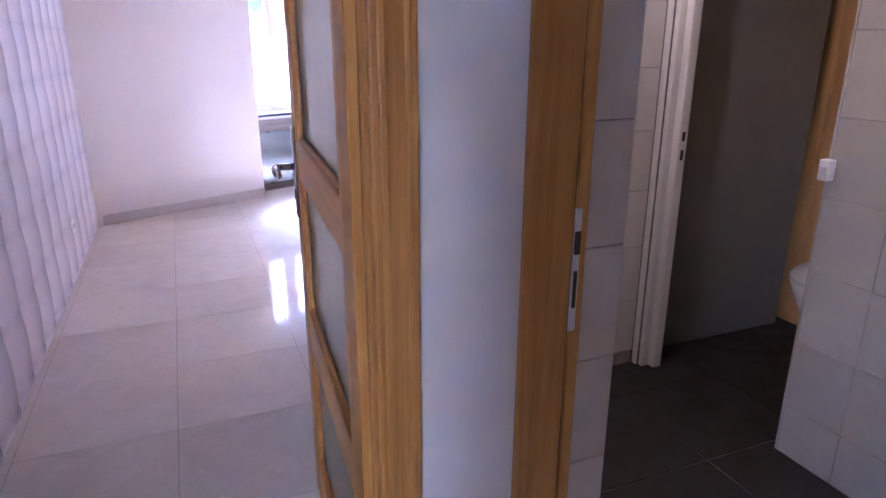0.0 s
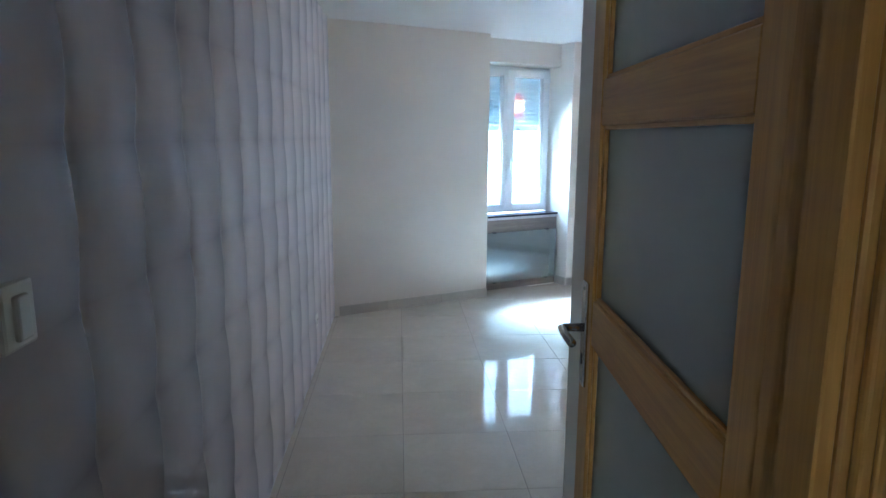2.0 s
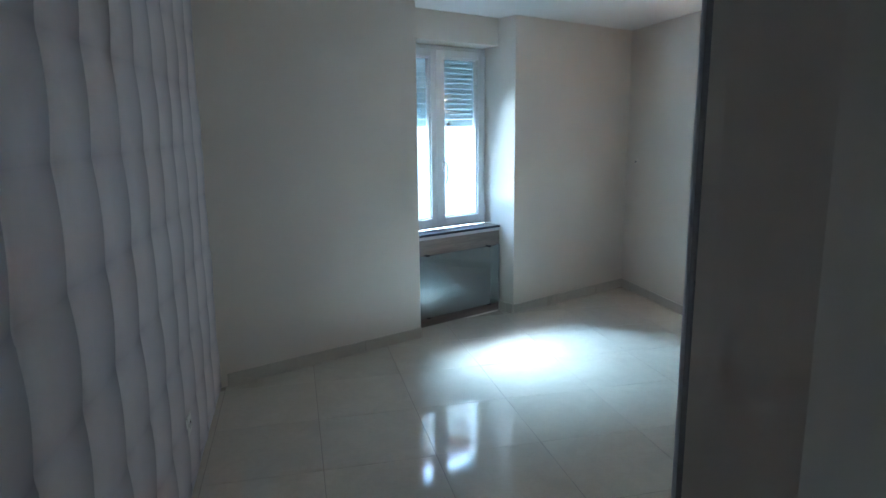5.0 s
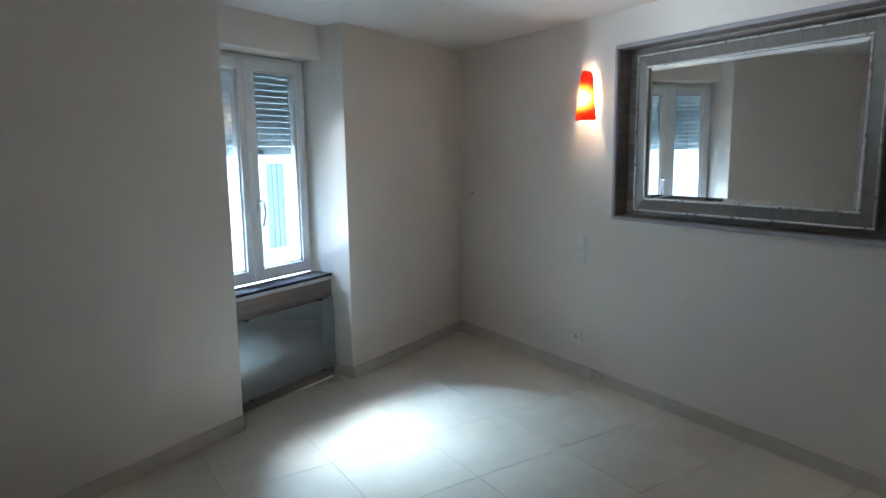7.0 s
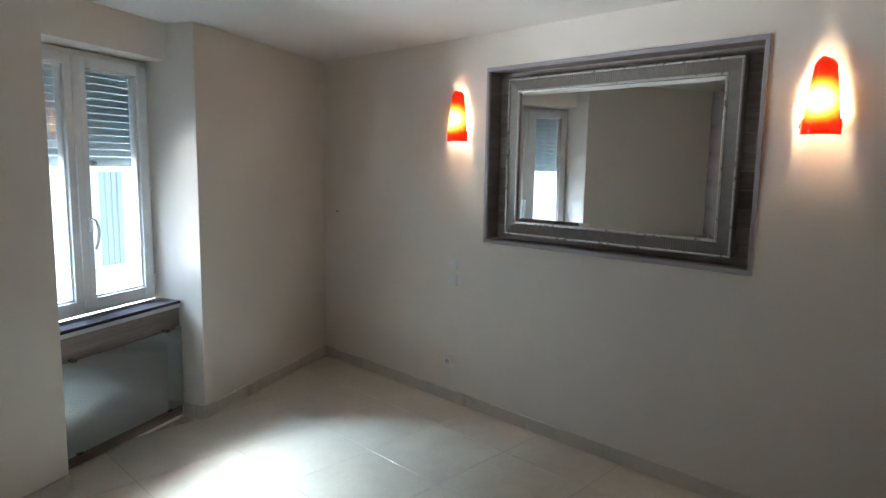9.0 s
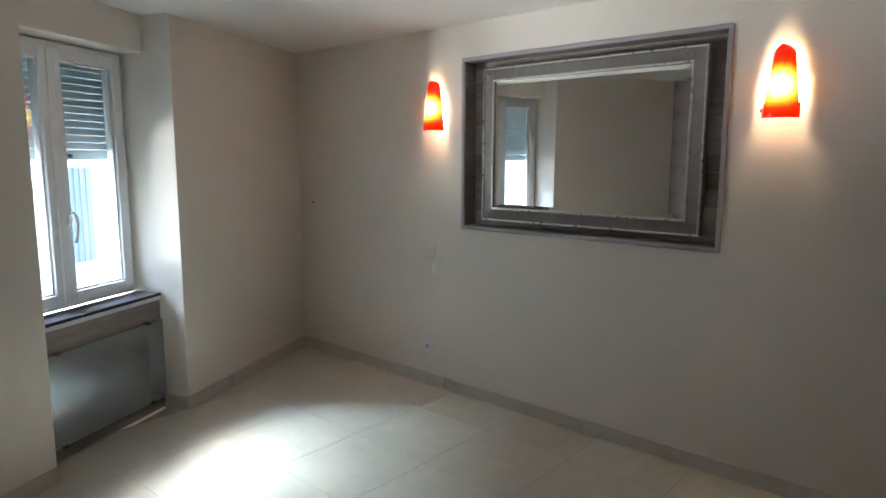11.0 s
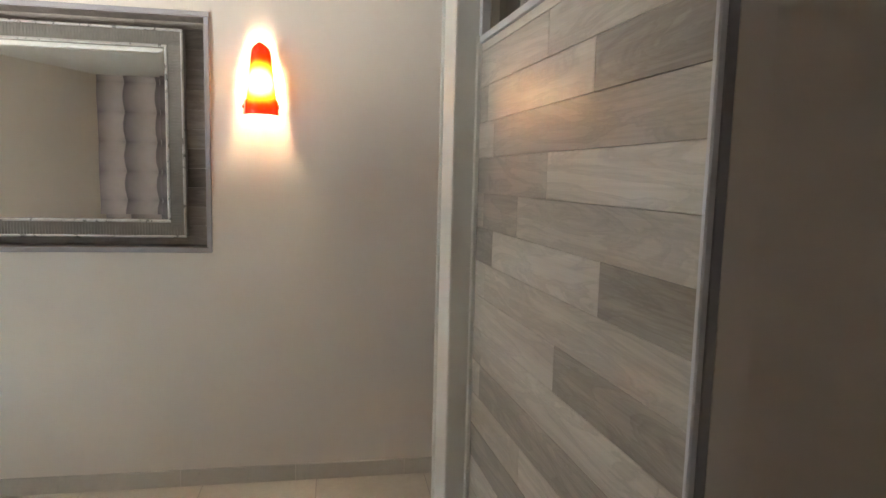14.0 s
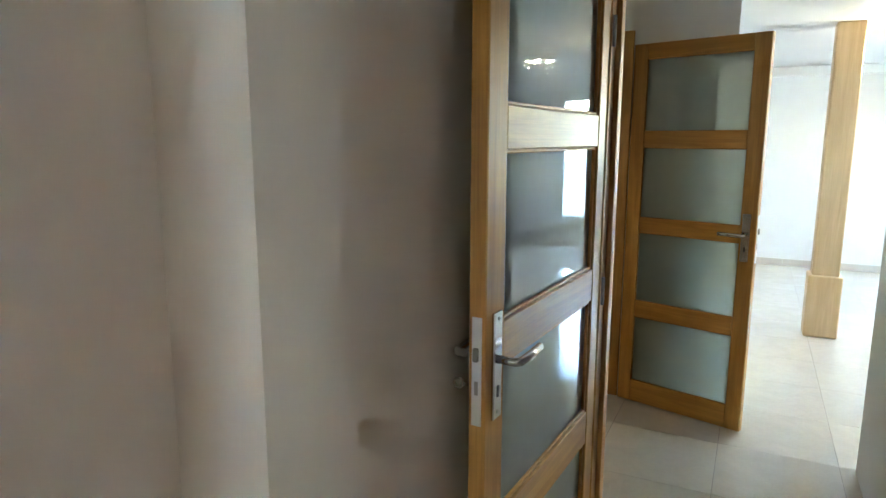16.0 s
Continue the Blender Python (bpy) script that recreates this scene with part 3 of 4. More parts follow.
while zz < NZ1 - 0.01:
    h = min(0.0875, NZ1 - 0.008 - zz)
    y = NY0 + 0.008
    cuts = sorted([NY0 + rng.uniform(0.15, 1.35) for _ in range(2)]) + [NY1 - 0.008]
    for c in cuts:
        if c - y > 0.03:
            part("plank", boxes((3.574, 3.585, y + 0.0006, c - 0.0006, zz + 0.0006, zz + h - 0.0006), bev=0.0008), PLANK_DARK, recess)
            y = c
    zz += h
mirror = thing("wall_mirror", Matrix.Identity(4), "large rectangular mirror in a ribbed pewter frame with silver beading", "mirror")
MY0, MY1, MZ0, MZ1 = 2.442, 3.772, 1.153, 2.066


def ring(x0, x1, d0, d1, bev=0.0):
    """A rectangular frame between the outlines d0 and d1 inside the mirror's edge."""
    a, b, c, d = MY0, MY1, MZ0, MZ1
    return boxes((x0, x1, a + d0, b - d0, d - d1, d - d0), (x0, x1, a + d0, b - d0, c + d0, c + d1), (x0, x1, a + d0, a + d1, c + d1, d - d1), (x0, x1, b - d1, b - d0, c + d1, d - d1), bev=bev)


part("frame", ring(3.525, 3.573, 0.001, 0.082, 0.003), PEWTER, mirror, "dull pewter frame")
part("outer_beading", ring(3.511, 3.525, 0.0, 0.011, 0.004), SILVER, mirror, "bright silver outer beading")
part("inner_beading", ring(3.517, 3.527, 0.068, 0.080, 0.003), SILVER, mirror, "bright silver inner beading")
rib = bmesh.new()
n = 105
for i in range(n):
    y = MY0 + 0.014 + (i + 0.5) * (MY1 - MY0 - 0.028) / n
    for c in (MZ0, MZ1):
        sgn = 1 if c == MZ0 else -1
        e = min(y - MY0, MY1 - y, 0.066)
        lo, hi = sorted((c + sgn * 0.012, c + sgn * e))
        if hi - lo > 0.006:
            box(rib, 3.5205, 3.5255, y - 0.0036, y + 0.0036, lo, hi)
n = 72
for i in range(n):
    z = MZ0 + 0.014 + (i + 0.5) * (MZ1 - MZ0 - 0.028) / n
    for c in (MY0, MY1):
        sgn = 1 if c == MY0 else -1
        e = min(z - MZ0, MZ1 - z, 0.066)
        lo, hi = sorted((c + sgn * 0.012, c + sgn * e))
        if hi - lo > 0.006:
            box(rib, 3.5205, 3.5255, lo, hi, z - 0.0036, z + 0.0036)
tagged(part("ribbing", rib, PEWTER, mirror, "closely ribbed pewter moulding"), "dark ribbed moulding", "", "", "stuff")
glass = bmesh.new()
ins = 0.022
oy0, oy1, oz0, oz1 = MY0 + 0.081, MY1 - 0.081, MZ0 + 0.081, MZ1 - 0.081
outer = [glass.verts.new((3.5315, y, z)) for y, z in ((oy0, oz0), (oy1, oz0), (oy1, oz1), (oy0, oz1))]
inner = [glass.verts.new((3.529, y, z)) for y, z in ((oy0 + ins, oz0 + ins), (oy1 - ins, oz0 + ins), (oy1 - ins, oz1 - ins), (oy0 + ins, oz1 - ins))]
back = [glass.verts.new((3.535, v.co.y, v.co.z)) for v in outer]
glass.faces.new(inner)
glass.faces.new(back)
for i in range(4):
    j = (i + 1) % 4
    glass.faces.new((outer[i], outer[j], inner[j], inner[i]))
    glass.faces.new((outer[i], outer[j], back[j], back[i]))
bmesh.ops.recalc_face_normals(glass, faces=glass.faces)
part("looking_glass", glass, MIRROR, mirror, "bevelled looking glass")

# ---- wall lamps ----


def on_east(y, z, x=EX):
    """A frame on the east wall: x along it (north), y out of it."""
    return Matrix(((0, -1, 0, x), (1, 0, 0, y), (0, 0, 1, z), (0, 0, 0, 1)))


def shell(rows, d0, depth, half=math.radians(72), n=18):
    bm = bmesh.new()
    grid = []
    for z, w, f in rows:
        line = []
        for k in range(n + 1):
            a = -half + 2 * half * k / n
            line.append(bm.verts.new((w * math.sin(a) / math.sin(half), d0 + f * depth * (math.cos(a) - math.cos(half)) / (1 - math.cos(half)), z)))
        grid.append(line)
    for u, v in zip(grid, grid[1:]):
        for k in range(n):
            bm.faces.new((u[k], u[k + 1], v[k + 1], v[k]))
    bmesh.ops.recalc_face_normals(bm, faces=bm.faces)
    return bm


def sconce(y, z):
    ob = thing("wall_lamp", on_east(y, z), "lit wall lamp with a tapered red glass shade", "wall lamp", "lamps beside the mirror")
    rows = [(0.058 + 0.205 * i / 10, 0.070 - 0.024 * (i / 10) ** 1.2, 1 - 0.25 * i / 10) for i in range(11)]
    for i in range(1, 9):
        a = i / 8 * math.pi / 2
        rows.append((0.263 + 0.046 * math.sin(a), max(0.004, 0.046 * math.cos(a)), 0.75 - 0.2 * i / 8))
    part("shade", shell(rows, 0.016, 0.070), RED_GLASS, ob, "red glass shade with a yellow glow painted at its middle", smooth=True)
    part("band", shell([(0.0, 0.077, 1.02), (0.005, 0.0775, 1.05), (0.06, 0.0765, 1.05), (0.065, 0.075, 1.02)], 0.016, 0.073), RED_GLASS, ob, "plain red glass band", smooth=True)
    part("wall_plate", boxes((-0.03, 0.03, 0.0, 0.012, 0.07, 0.2), bev=0.004, seg=2), WHITE_PLASTIC, ob, "white wall plate")
    for s in (-1, 1):
        part("bracket", tube([(s * 0.02, 0.006, 0.09), (s * 0.06, 0.012, 0.06), (s * 0.0785, 0.016, 0.045), (s * 0.0785, 0.026, 0.03)], 0.004, 8), CHROME, ob, "thin steel bracket", smooth=True)
    part("lamp_holder", lathe([(0.013, 0.06), (0.015, 0.065), (0.015, 0.10), (0.012, 0.104)], 14), WHITE_PLASTIC, ob, "white lamp holder", m=Matrix.Translation((0, 0.052, 0)))
    part("bulb", lathe([(0.006, 0.10), (0.014, 0.108), (0.023, 0.126), (0.0245, 0.142), (0.018, 0.16), (0.004, 0.17)], 14), BULB, ob, "lit warm bulb", m=Matrix.Translation((0, 0.052, 0)), smooth=True)
    return ob


for yy in (2.108, 4.115):
    sconce(yy, 1.705)
    lamp("wall_lamp_light", "POINT", Matrix.Translation((EX - 0.055, yy, 1.705 + 0.142)), BULB_W, (1.0, 0.76, 0.28), radius=0.02)

# ---- switches and sockets ----


def cover(bm_extra, m, label, category, size=0.082):
    h = size / 2
    ob = thing(category.replace(" ", "_"), m, label, category)
    part("plate", boxes((-h, h, 0.0, 0.011, -h, h), bev=0.004, seg=2), WHITE_PLASTIC, ob, "white plate")
    for name, bm, mat in bm_extra:
        part(name, bm, mat, ob)
    return ob


def rocker():
    return [("rocker", boxes((-0.024, 0.024, 0.010, 0.0155, -0.03, 0.03), bev=0.003, seg=2), WHITE_PLASTIC)]


def socket_parts():
    rim = lathe([(0.0215, 0.0), (0.0215, 0.0035), (0.0185, 0.0035), (0.0185, 0.0005)], 20, False)
    bmesh.ops.rotate(rim, cent=(0, 0, 0), matrix=Matrix.Rotation(radians(-90), 3, "X"), verts=rim.verts)
    for v in rim.verts:
        v.co.y += 0.0105
    well = lathe([(0.0183, 0.0), (0.0183, 0.001)], 20)
    bmesh.ops.rotate(well, cent=(0, 0, 0), matrix=Matrix.Rotation(radians(-90), 3, "X"), verts=well.verts)
    for v in well.verts:
        v.co.y += 0.0107
    holes = boxes((-0.012, -0.007, 0.0116, 0.0125, -0.003, 0.003), (0.007, 0.012, 0.0116, 0.0125, -0.003, 0.003), (-0.0025, 0.0025, 0.0116, 0.0155, 0.007, 0.012))
    return [("rim", rim, WHITE_PLASTIC), ("well", well, PALE_TRIM), ("contacts", holes, BLACK)]


cover(rocker(), on_east(4.154, 0.925), "white light switch on the painted wall", "light switch")
cover(rocker(), on_east(4.154, 0.82), "white light switch below another one", "light switch")
cover(socket_parts(), on_east(4.182, 0.268), "white power socket low on the painted wall", "power socket")
hook = thing("cable_outlet", on_east(5.392, 1.19), "tiny white cable outlet on the painted wall", "cable outlet")
part("plate", boxes((-0.018, 0.018, 0, 0.006, -0.03, 0.03), bev=0.002), PAINT, hook)
part("plug", tube([(0, 0.004, 0), (0, 0.02, 0)], 0.007, 10), STEEL_DARK, hook, "small metal plug")


def on_west(y, z, x=WX + 0.012):
    return Matrix(((0, 1, 0, x), (-1, 0, 0, y), (0, 0, 1, z), (0, 0, 0, 1)))


big = thing("light_switch", on_west(-0.178, 1.206), "thick white light switch on the quilted wallpaper", "light switch")
part("plate", boxes((-0.04, 0.04, -0.01, 0.022, -0.048, 0.048), bev=0.006, seg=2), WHITE_PLASTIC, big, "white plate")
part("rocker", boxes((-0.016, 0.016, 0.018, 0.030, -0.035, 0.03), bev=0.004, seg=2), WHITE_PLASTIC, big, "glossy rocker")
for yy in (2.85, 2.945):
    cover(socket_parts(), on_west(yy, 0.275), "white power socket low on the quilted wallpaper", "power socket", 0.085)

# ---- doors ----


def lever(side, x, z, toward):
    """A bent lever handle on a long plate; side +1 is the face y=0, -1 the back."""
    y0 = 0.0 if side > 0 else -0.04
    s = side
    plate = boxes((x - 0.02, x + 0.02, min(y0, y0 + s * 0.008), max(y0, y0 + s * 0.008), z - 0.135, z + 0.105), bev=0.003, seg=2)
    bar = tube([(x, y0, z), (x, y0 + s * 0.03, z), (x, y0 + s * 0.05, z), (x + toward * 0.008, y0 + s * 0.056, z), (x + toward * 0.06, y0 + s * 0.058, z + 0.001), (x + toward * 0.118, y0 + s * 0.056, z + 0.002)], 0.0095, 12)
    key = boxes((x - 0.004, x + 0.004, min(y0 + s * 0.0075, y0 + s * 0.0095), max(y0 + s * 0.0075, y0 + s * 0.0095), z - 0.085, z - 0.06))
    screws = bmesh.new()
    for dz in (0.09, -0.12):
        made = lathe([(0.004, 0), (0.004, 0.0015)], 10)
        bmesh.ops.rotate(made, cent=(0, 0, 0), matrix=Matrix.Rotation(radians(-90 * s), 3, "X"), verts=made.verts)
        for v in made.verts:
            v.co += Vector((x, y0 + s * 0.008, z + dz))
        tmp = bpy.data.meshes.new("tmp")
        made.to_mesh(tmp)
        made.free()
        screws.from_mesh(tmp)
        bpy.data.meshes.remove(tmp)
    return plate, bar, key, screws


def glazed_door(m, name, width, height, rails, label, stile=0.092, bottom=0.13, top=0.10):
    """A four-pane leaf: x from the hinge, its face at y=0, 4 cm thick. rails: bottom and top of each pane."""
    ob = thing(name, m, label, "door", kind="structure")
    part("hinge_stile", boxes((0, stile, -0.04, 0, 0.008, height), bev=0.003), OAK_V, ob)
    part("latch_stile", boxes((width - stile, width, -0.04, 0, 0.008, height), bev=0.003), OAK_V, ob)
    edges = [0.008] + [z for pair in rails for z in pair] + [height]
    for a, b in zip(edges[0::2], edges[1::2]):
        part("rail", boxes((stile, width - stile, -0.039, -0.001, a, b), bev=0.003), OAK_H, ob)
    for a, b in rails:
        part("pane", boxes((stile - 0.004, width - stile + 0.004, -0.0235, -0.0175, a - 0.004, b + 0.004)), DOOR_GLASS, ob, "frosted glass pane")
        part("glazing_bead", boxes((stile, stile + 0.009, -0.0172, -0.007, a, b), (width - stile - 0.009, width - stile, -0.0172, -0.007, a, b), (stile + 0.009, width - stile - 0.009, -0.0172, -0.007, a, a + 0.009), (stile + 0.009, width - stile - 0.009, -0.0172, -0.007, b - 0.009, b), bev=0.002), OAK_H, ob)
    for side in (1, -1):
        plate, bar, key, screws = lever(side, width - 0.047, 1.035, -1)
        pl = part("handle_plate", plate, CHROME, ob, "brushed steel plate")
        part("handle", bar, CHROME, pl, "steel lever", smooth=True)
        part("keyhole", key, BLACK, pl)
        part("screws", screws, STEEL_DARK, pl)
    lock = part("lock_plate", boxes((width - 0.0005, width + 0.002, -0.0315, -0.0085, 0.895, 1.135), bev=0.0008), LOCK, ob, "steel lock plate on the edge")
    part("latch", boxes((width + 0.002, width + 0.011, -0.026, -0.014, 1.04, 1.07), bev=0.002), STEEL_DARK, lock)
    part("bolt", boxes((width + 0.0015, width + 0.0035, -0.024, -0.016, 0.965, 0.995)), STEEL_DARK, lock)
    for z in (0.22, 1.02, 1.82):
        part("hinge", tube([(-0.004, 0.004, z - 0.045), (-0.004, 0.004, z + 0.045)], 0.008, 10), STEEL_DARK, ob, "steel hinge")
    return ob


def along(a, b):
    """A frame with x from a to b in plan and y to its left."""
    d = (Vector((*b, 0)) - Vector((*a, 0))).normalized()
    return Matrix(((d.x, -d.y, 0, a[0]), (d.y, d.x, 0, a[1]), (0, 0, 1, 0), (0, 0, 0, 1)))


bedroom_door = glazed_door(along((0.888, -0.507), (0.945, 0.322)), "door_1", 0.83, 2.03, [(0.16, 0.535), (0.645, 1.008), (1.108, 1.478), (1.57, 1.935)], "open varnished oak door with four frosted panes, against the corridor wall")
glazed_door(along((0.446, -1.935), (1.104, -2.125)) @ Matrix.Translation((0.685, 0, 0)) @ pose(0, 0, 0, 0, 0, 180) @ Matrix.Translation((0, 0.04, 0)), "door_2", 0.685, 2.0, [(0.135, 0.507), (0.607, 0.988), (1.08, 1.453), (1.547, 1.918)], "open varnished oak door with four frosted panes, in the hall", 0.078)

KX = 0.83 - 0.047
key = part("key", tube([(KX, -0.045, 0.962), (KX, -0.078, 0.962)], 0.0035, 8), CHROME, bedroom_door, "small steel key in the lock", smooth=True)
part("bow", tube([(KX, -0.090 + 0.012 * math.cos(a * math.tau / 12), 0.962 + 0.012 * math.sin(a * math.tau / 12)) for a in range(13)], 0.0026, 6), CHROME, key, smooth=True)

frame_1 = thing("door_frame_1", Matrix.Identity(4), "varnished oak frame of the bedroom doorway", "door frame", kind="structure")
part("hinge_jamb", boxes((0.885, 0.924, -0.605, -0.486, 0, 2.035), bev=0.003), OAK_V, frame_1)
part("latch_jamb", boxes((-0.040, -0.022, -0.605, -0.492, 0, 2.035), bev=0.003), OAK_V, frame_1)
part("head", boxes((-0.040, 0.924, -0.605, -0.486, 2.036, 2.069), bev=0.003), OAK_H, frame_1)
part("stop", boxes((0.868, 0.885, -0.60, -0.548, 0, 2.03), (-0.0215, -0.012, -0.60, -0.548, 0, 2.03), bev=0.002), OAK_V, frame_1, "rebate strip")
part("architrave", boxes((0.893, 0.958, -0.618, -0.6055, 0, 2.09), (-0.045, -0.02, -0.618, -0.6055, 0, 2.09), bev=0.004, seg=2), OAK_V, frame_1, "moulded oak architrave")
part("architrave_bead", boxes((0.903, 0.914, -0.624, -0.618, 0, 2.08), (0.938, 0.947, -0.623, -0.618, 0, 2.08), bev=0.003, seg=2), OAK_V, frame_1, "raised bead")
part("architrave_head", boxes((-0.019, 0.892, -0.618, -0.6055, 2.04, 2.09), bev=0.004), OAK_H, frame_1)

frame_2 = thing("door_frame_2", Matrix.Identity(4), "varnished oak frame of the bathroom doorway with a steel strike plate", "door frame", kind="structure")
part("jamb", boxes((1.2255, 1.236, -0.598, -0.47, 0, 2.05), bev=0.002), OAK_V, frame_2)
part("far_jamb", boxes((2.42, 2.459, -0.605, -0.486, 0, 2.05), bev=0.003), OAK_V, frame_2)
part("architrave", boxes((1.122, 1.204, -0.618, -0.6005, 0, 2.09), bev=0.004, seg=2), OAK_V, frame_2, "wide oak architrave")
part("rebate", boxes((1.2115, 1.2345, -0.61, -0.6005, 0, 2.06), bev=0.003), OAK_V, frame_2)
part("groove", boxes((1.2045, 1.211, -0.606, -0.6005, 0, 2.06)), BLACK, frame_2, "dark groove")
part("head", boxes((1.237, 2.419, -0.605, -0.486, 2.051, 2.069), bev=0.003), OAK_H, frame_2)
part("threshold", boxes((1.237, 2.419, -0.735, -0.495, -0.003, 0.001), bev=0.001), DARK_TILE, frame_2, "dark slate threshold")
strike = part("strike_plate", boxes((1.2075, 1.2205, -0.6135, -0.6105, 0.902, 1.104), bev=0.001), LOCK, frame_2, "steel strike plate")
part("latch_hole", boxes((1.2085, 1.2195, -0.6142, -0.6137, 1.031, 1.068)), BLACK, strike)
part("bolt_hole", boxes((1.2105, 1.2175, -0.6142, -0.6137, 0.942, 1.004)), BLACK, strike)
frame_3 = thing("door_frame_3", Matrix.Identity(4), "varnished oak frame of the small room's doorway", "door frame", kind="structure")
part("jamb", boxes((1.121, 1.16, -2.275, -2.16, 0, 2.02), bev=0.003), OAK_V, frame_3)
part("far_jamb", boxes((1.91, 1.949, -2.275, -2.16, 0, 2.02), bev=0.003), OAK_V, frame_3)
part("head", boxes((1.121, 1.949, -2.275, -2.16, 2.021, 2.058), bev=0.003), OAK_H, frame_3)
part("architrave", boxes((1.112, 1.19, -2.1685, -2.152, 0, 2.08), bev=0.004, seg=2), OAK_V, frame_3)

# ---- bathroom ----
setting("floor_bathroom", boxes((1.237, 3.45, -0.5, 0.92, -0.06, -0.0055)), GROUT, "dark slate tiled bathroom floor", category="floor")
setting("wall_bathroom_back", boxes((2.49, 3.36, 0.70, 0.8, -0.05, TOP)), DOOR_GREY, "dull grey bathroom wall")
setting("wall_bathroom_tiled", boxes((1.238, 1.447, -0.43, -0.33, -0.05, TOP)), GROUT, "white tiled nib behind the doorway")
setting("wall_bathroom_nib", boxes((2.47, 2.55, -0.488, -0.075, -0.05, TOP)), GROUT, "white tiled nib wall")
setting("wall_bathroom_inner", boxes((1.37, 2.404, 0.635, 0.72, -0.05, TOP)), GROUT, "white tiled bathroom wall")
setting("wall_bathroom_east", boxes((3.45, 3.65, -0.6, 1.2, -0.05, TOP)), PAINT, "bathroom end wall")
white_frame = thing("door_frame_4", Matrix.Identity(4), "cream painted door frame inside the bathroom", "door frame", kind="structure")
part("jamb", boxes((2.455, 2.50, 0.545, 0.63, 0, TOP - 0.002), bev=0.006, seg=2), PAINT_POST, white_frame)
part("jamb_bead", boxes((2.418, 2.4545, 0.575, 0.60, 0, TOP - 0.002), (2.405, 2.4175, 0.60, 0.63, 0, TOP - 0.002), bev=0.004), PAINT_POST, white_frame)
part("strike", boxes((2.470, 2.484, 0.5435, 0.5448, 0.985, 1.02), (2.470, 2.484, 0.5435, 0.5448, 0.91, 0.95)), BLACK, white_frame)
boards = thing("wood_panelling", Matrix.Identity(4), "orange pine boards behind the toilet", "panelling", kind="structure")
for i in range(10):
    part("board", boxes((3.425, 3.449, -0.2 + i * 0.11 + 0.001, -0.2 + (i + 1) * 0.11 - 0.001, 0, 2.2), bev=0.003), PINE_H, boards)
wc = thing("toilet", pose(3.195, 0.28, 0, 0, 0, -90), "white ceramic toilet in the dark bathroom", "toilet")
bowl = lathe([(0.11, 0.0), (0.10, 0.06), (0.115, 0.2), (0.17, 0.34), (0.185, 0.39), (0.17, 0.40)], 24)
for v in bowl.verts:
    v.co.y *= 1.3
part("bowl", bowl, ENAMEL, wc, smooth=True)
lid = lathe([(0.02, 0.0), (0.185, 0.002), (0.19, 0.012), (0.175, 0.024), (0.02, 0.028)], 24)
for v in lid.verts:
    v.co.y *= 1.28
part("seat_lid", lid, ENAMEL, wc, m=Matrix.Translation((0, 0, 0.401)), smooth=True)
part("cistern", boxes((-0.18, 0.18, 0.10, 0.23, 0.38, 0.78), bev=0.025, seg=3), ENAMEL, wc)
part("flush_button", lathe([(0.02, 0.78), (0.02, 0.788)], 14), CHROME, wc, m=Matrix.Translation((0, 0.165, 0)))
box_unit = thing("thermostat", Matrix(((0, -1, 0, 2.46), (1, 0, 0, -0.092), (0, 0, 1, 0.985), (0, 0, 0, 1))), "small white control box on the tiled wall", "thermostat")
part("case", boxes((-0.018, 0.018, 0, 0.03, -0.032, 0.032), bev=0.005, seg=2), WHITE_PLASTIC, box_unit)
part("dial", boxes((-0.010, 0.010, 0.03, 0.034, -0.013, 0.013), bev=0.002), PALE_TRIM, box_unit)
spot = thing("ceiling_spot", Matrix.Translation((1.95, 0.3, TOP)), "small lit ceiling spot in the bathroom", "ceiling spot")
part("rim", lathe([(0.045, -0.006), (0.045, 0.0), (0.03, 0.0)], 18), CHROME, spot)
part("lens", lathe([(0.03, -0.008), (0.03, -0.006)], 18), SPOT, spot)
lamp("ceiling_spot_light", "POINT", Matrix.Translation((1.95, 0.3, TOP - 0.06)), 0.035, (1.0, 0.78, 0.45), radius=0.03)

# ---- living room ----
pillar = thing("timber_post", Matrix.Translation((-0.065, -4.10, 0)), "pale square pine post on a thicker base", "post")
part("shaft", boxes((-0.09, 0.09, -0.09, 0.09, 0.48, TOP - 0.001), bev=0.006), PINE, pillar, "pale knotty pine shaft")
part("base", boxes((-0.115, 0.115, -0.115, 0.115, 0.0, 0.48), bev=0.008), PINE, pillar, "thicker pine base")
chandelier = thing("chandelier", Matrix.Translation((-1.33, -4.70, TOP)), "round chrome ceiling light with hanging strings of crystals", "chandelier")
part("plate", lathe([(0.20, 0.0), (0.205, -0.01), (0.20, -0.045), (0.19, -0.05)], 32), CHROME, chandelier, "round chrome plate")
drop = lathe([(0.002, -0.028), (0.02, -0.012), (0.024, 0.004), (0.012, 0.022), (0.002, 0.027)], 8)
drop_mesh = as_mesh("crystal", drop, CRYSTAL)
for i in range(12):
    a = i * math.tau / 12
    r = 0.17 if i % 2 else 0.12
    cx, cy = r * math.cos(a), r * math.sin(a)
    part("string", tube([(cx, cy, -0.05), (cx, cy, -0.5)], 0.0012, 5), CHROME, chandelier)
    for k in range(7):
        part("crystal", drop_mesh, None, chandelier, m=Matrix.Translation((cx, cy, -0.10 - 0.066 * k)))
for i in range(5):
    a = i * math.tau / 5
    part("bulb", lathe([(0.02, -0.056), (0.02, -0.05)], 14), SPOT, chandelier, "lit spot", m=Matrix.Translation((0.12 * math.cos(a), 0.12 * math.sin(a), 0)))
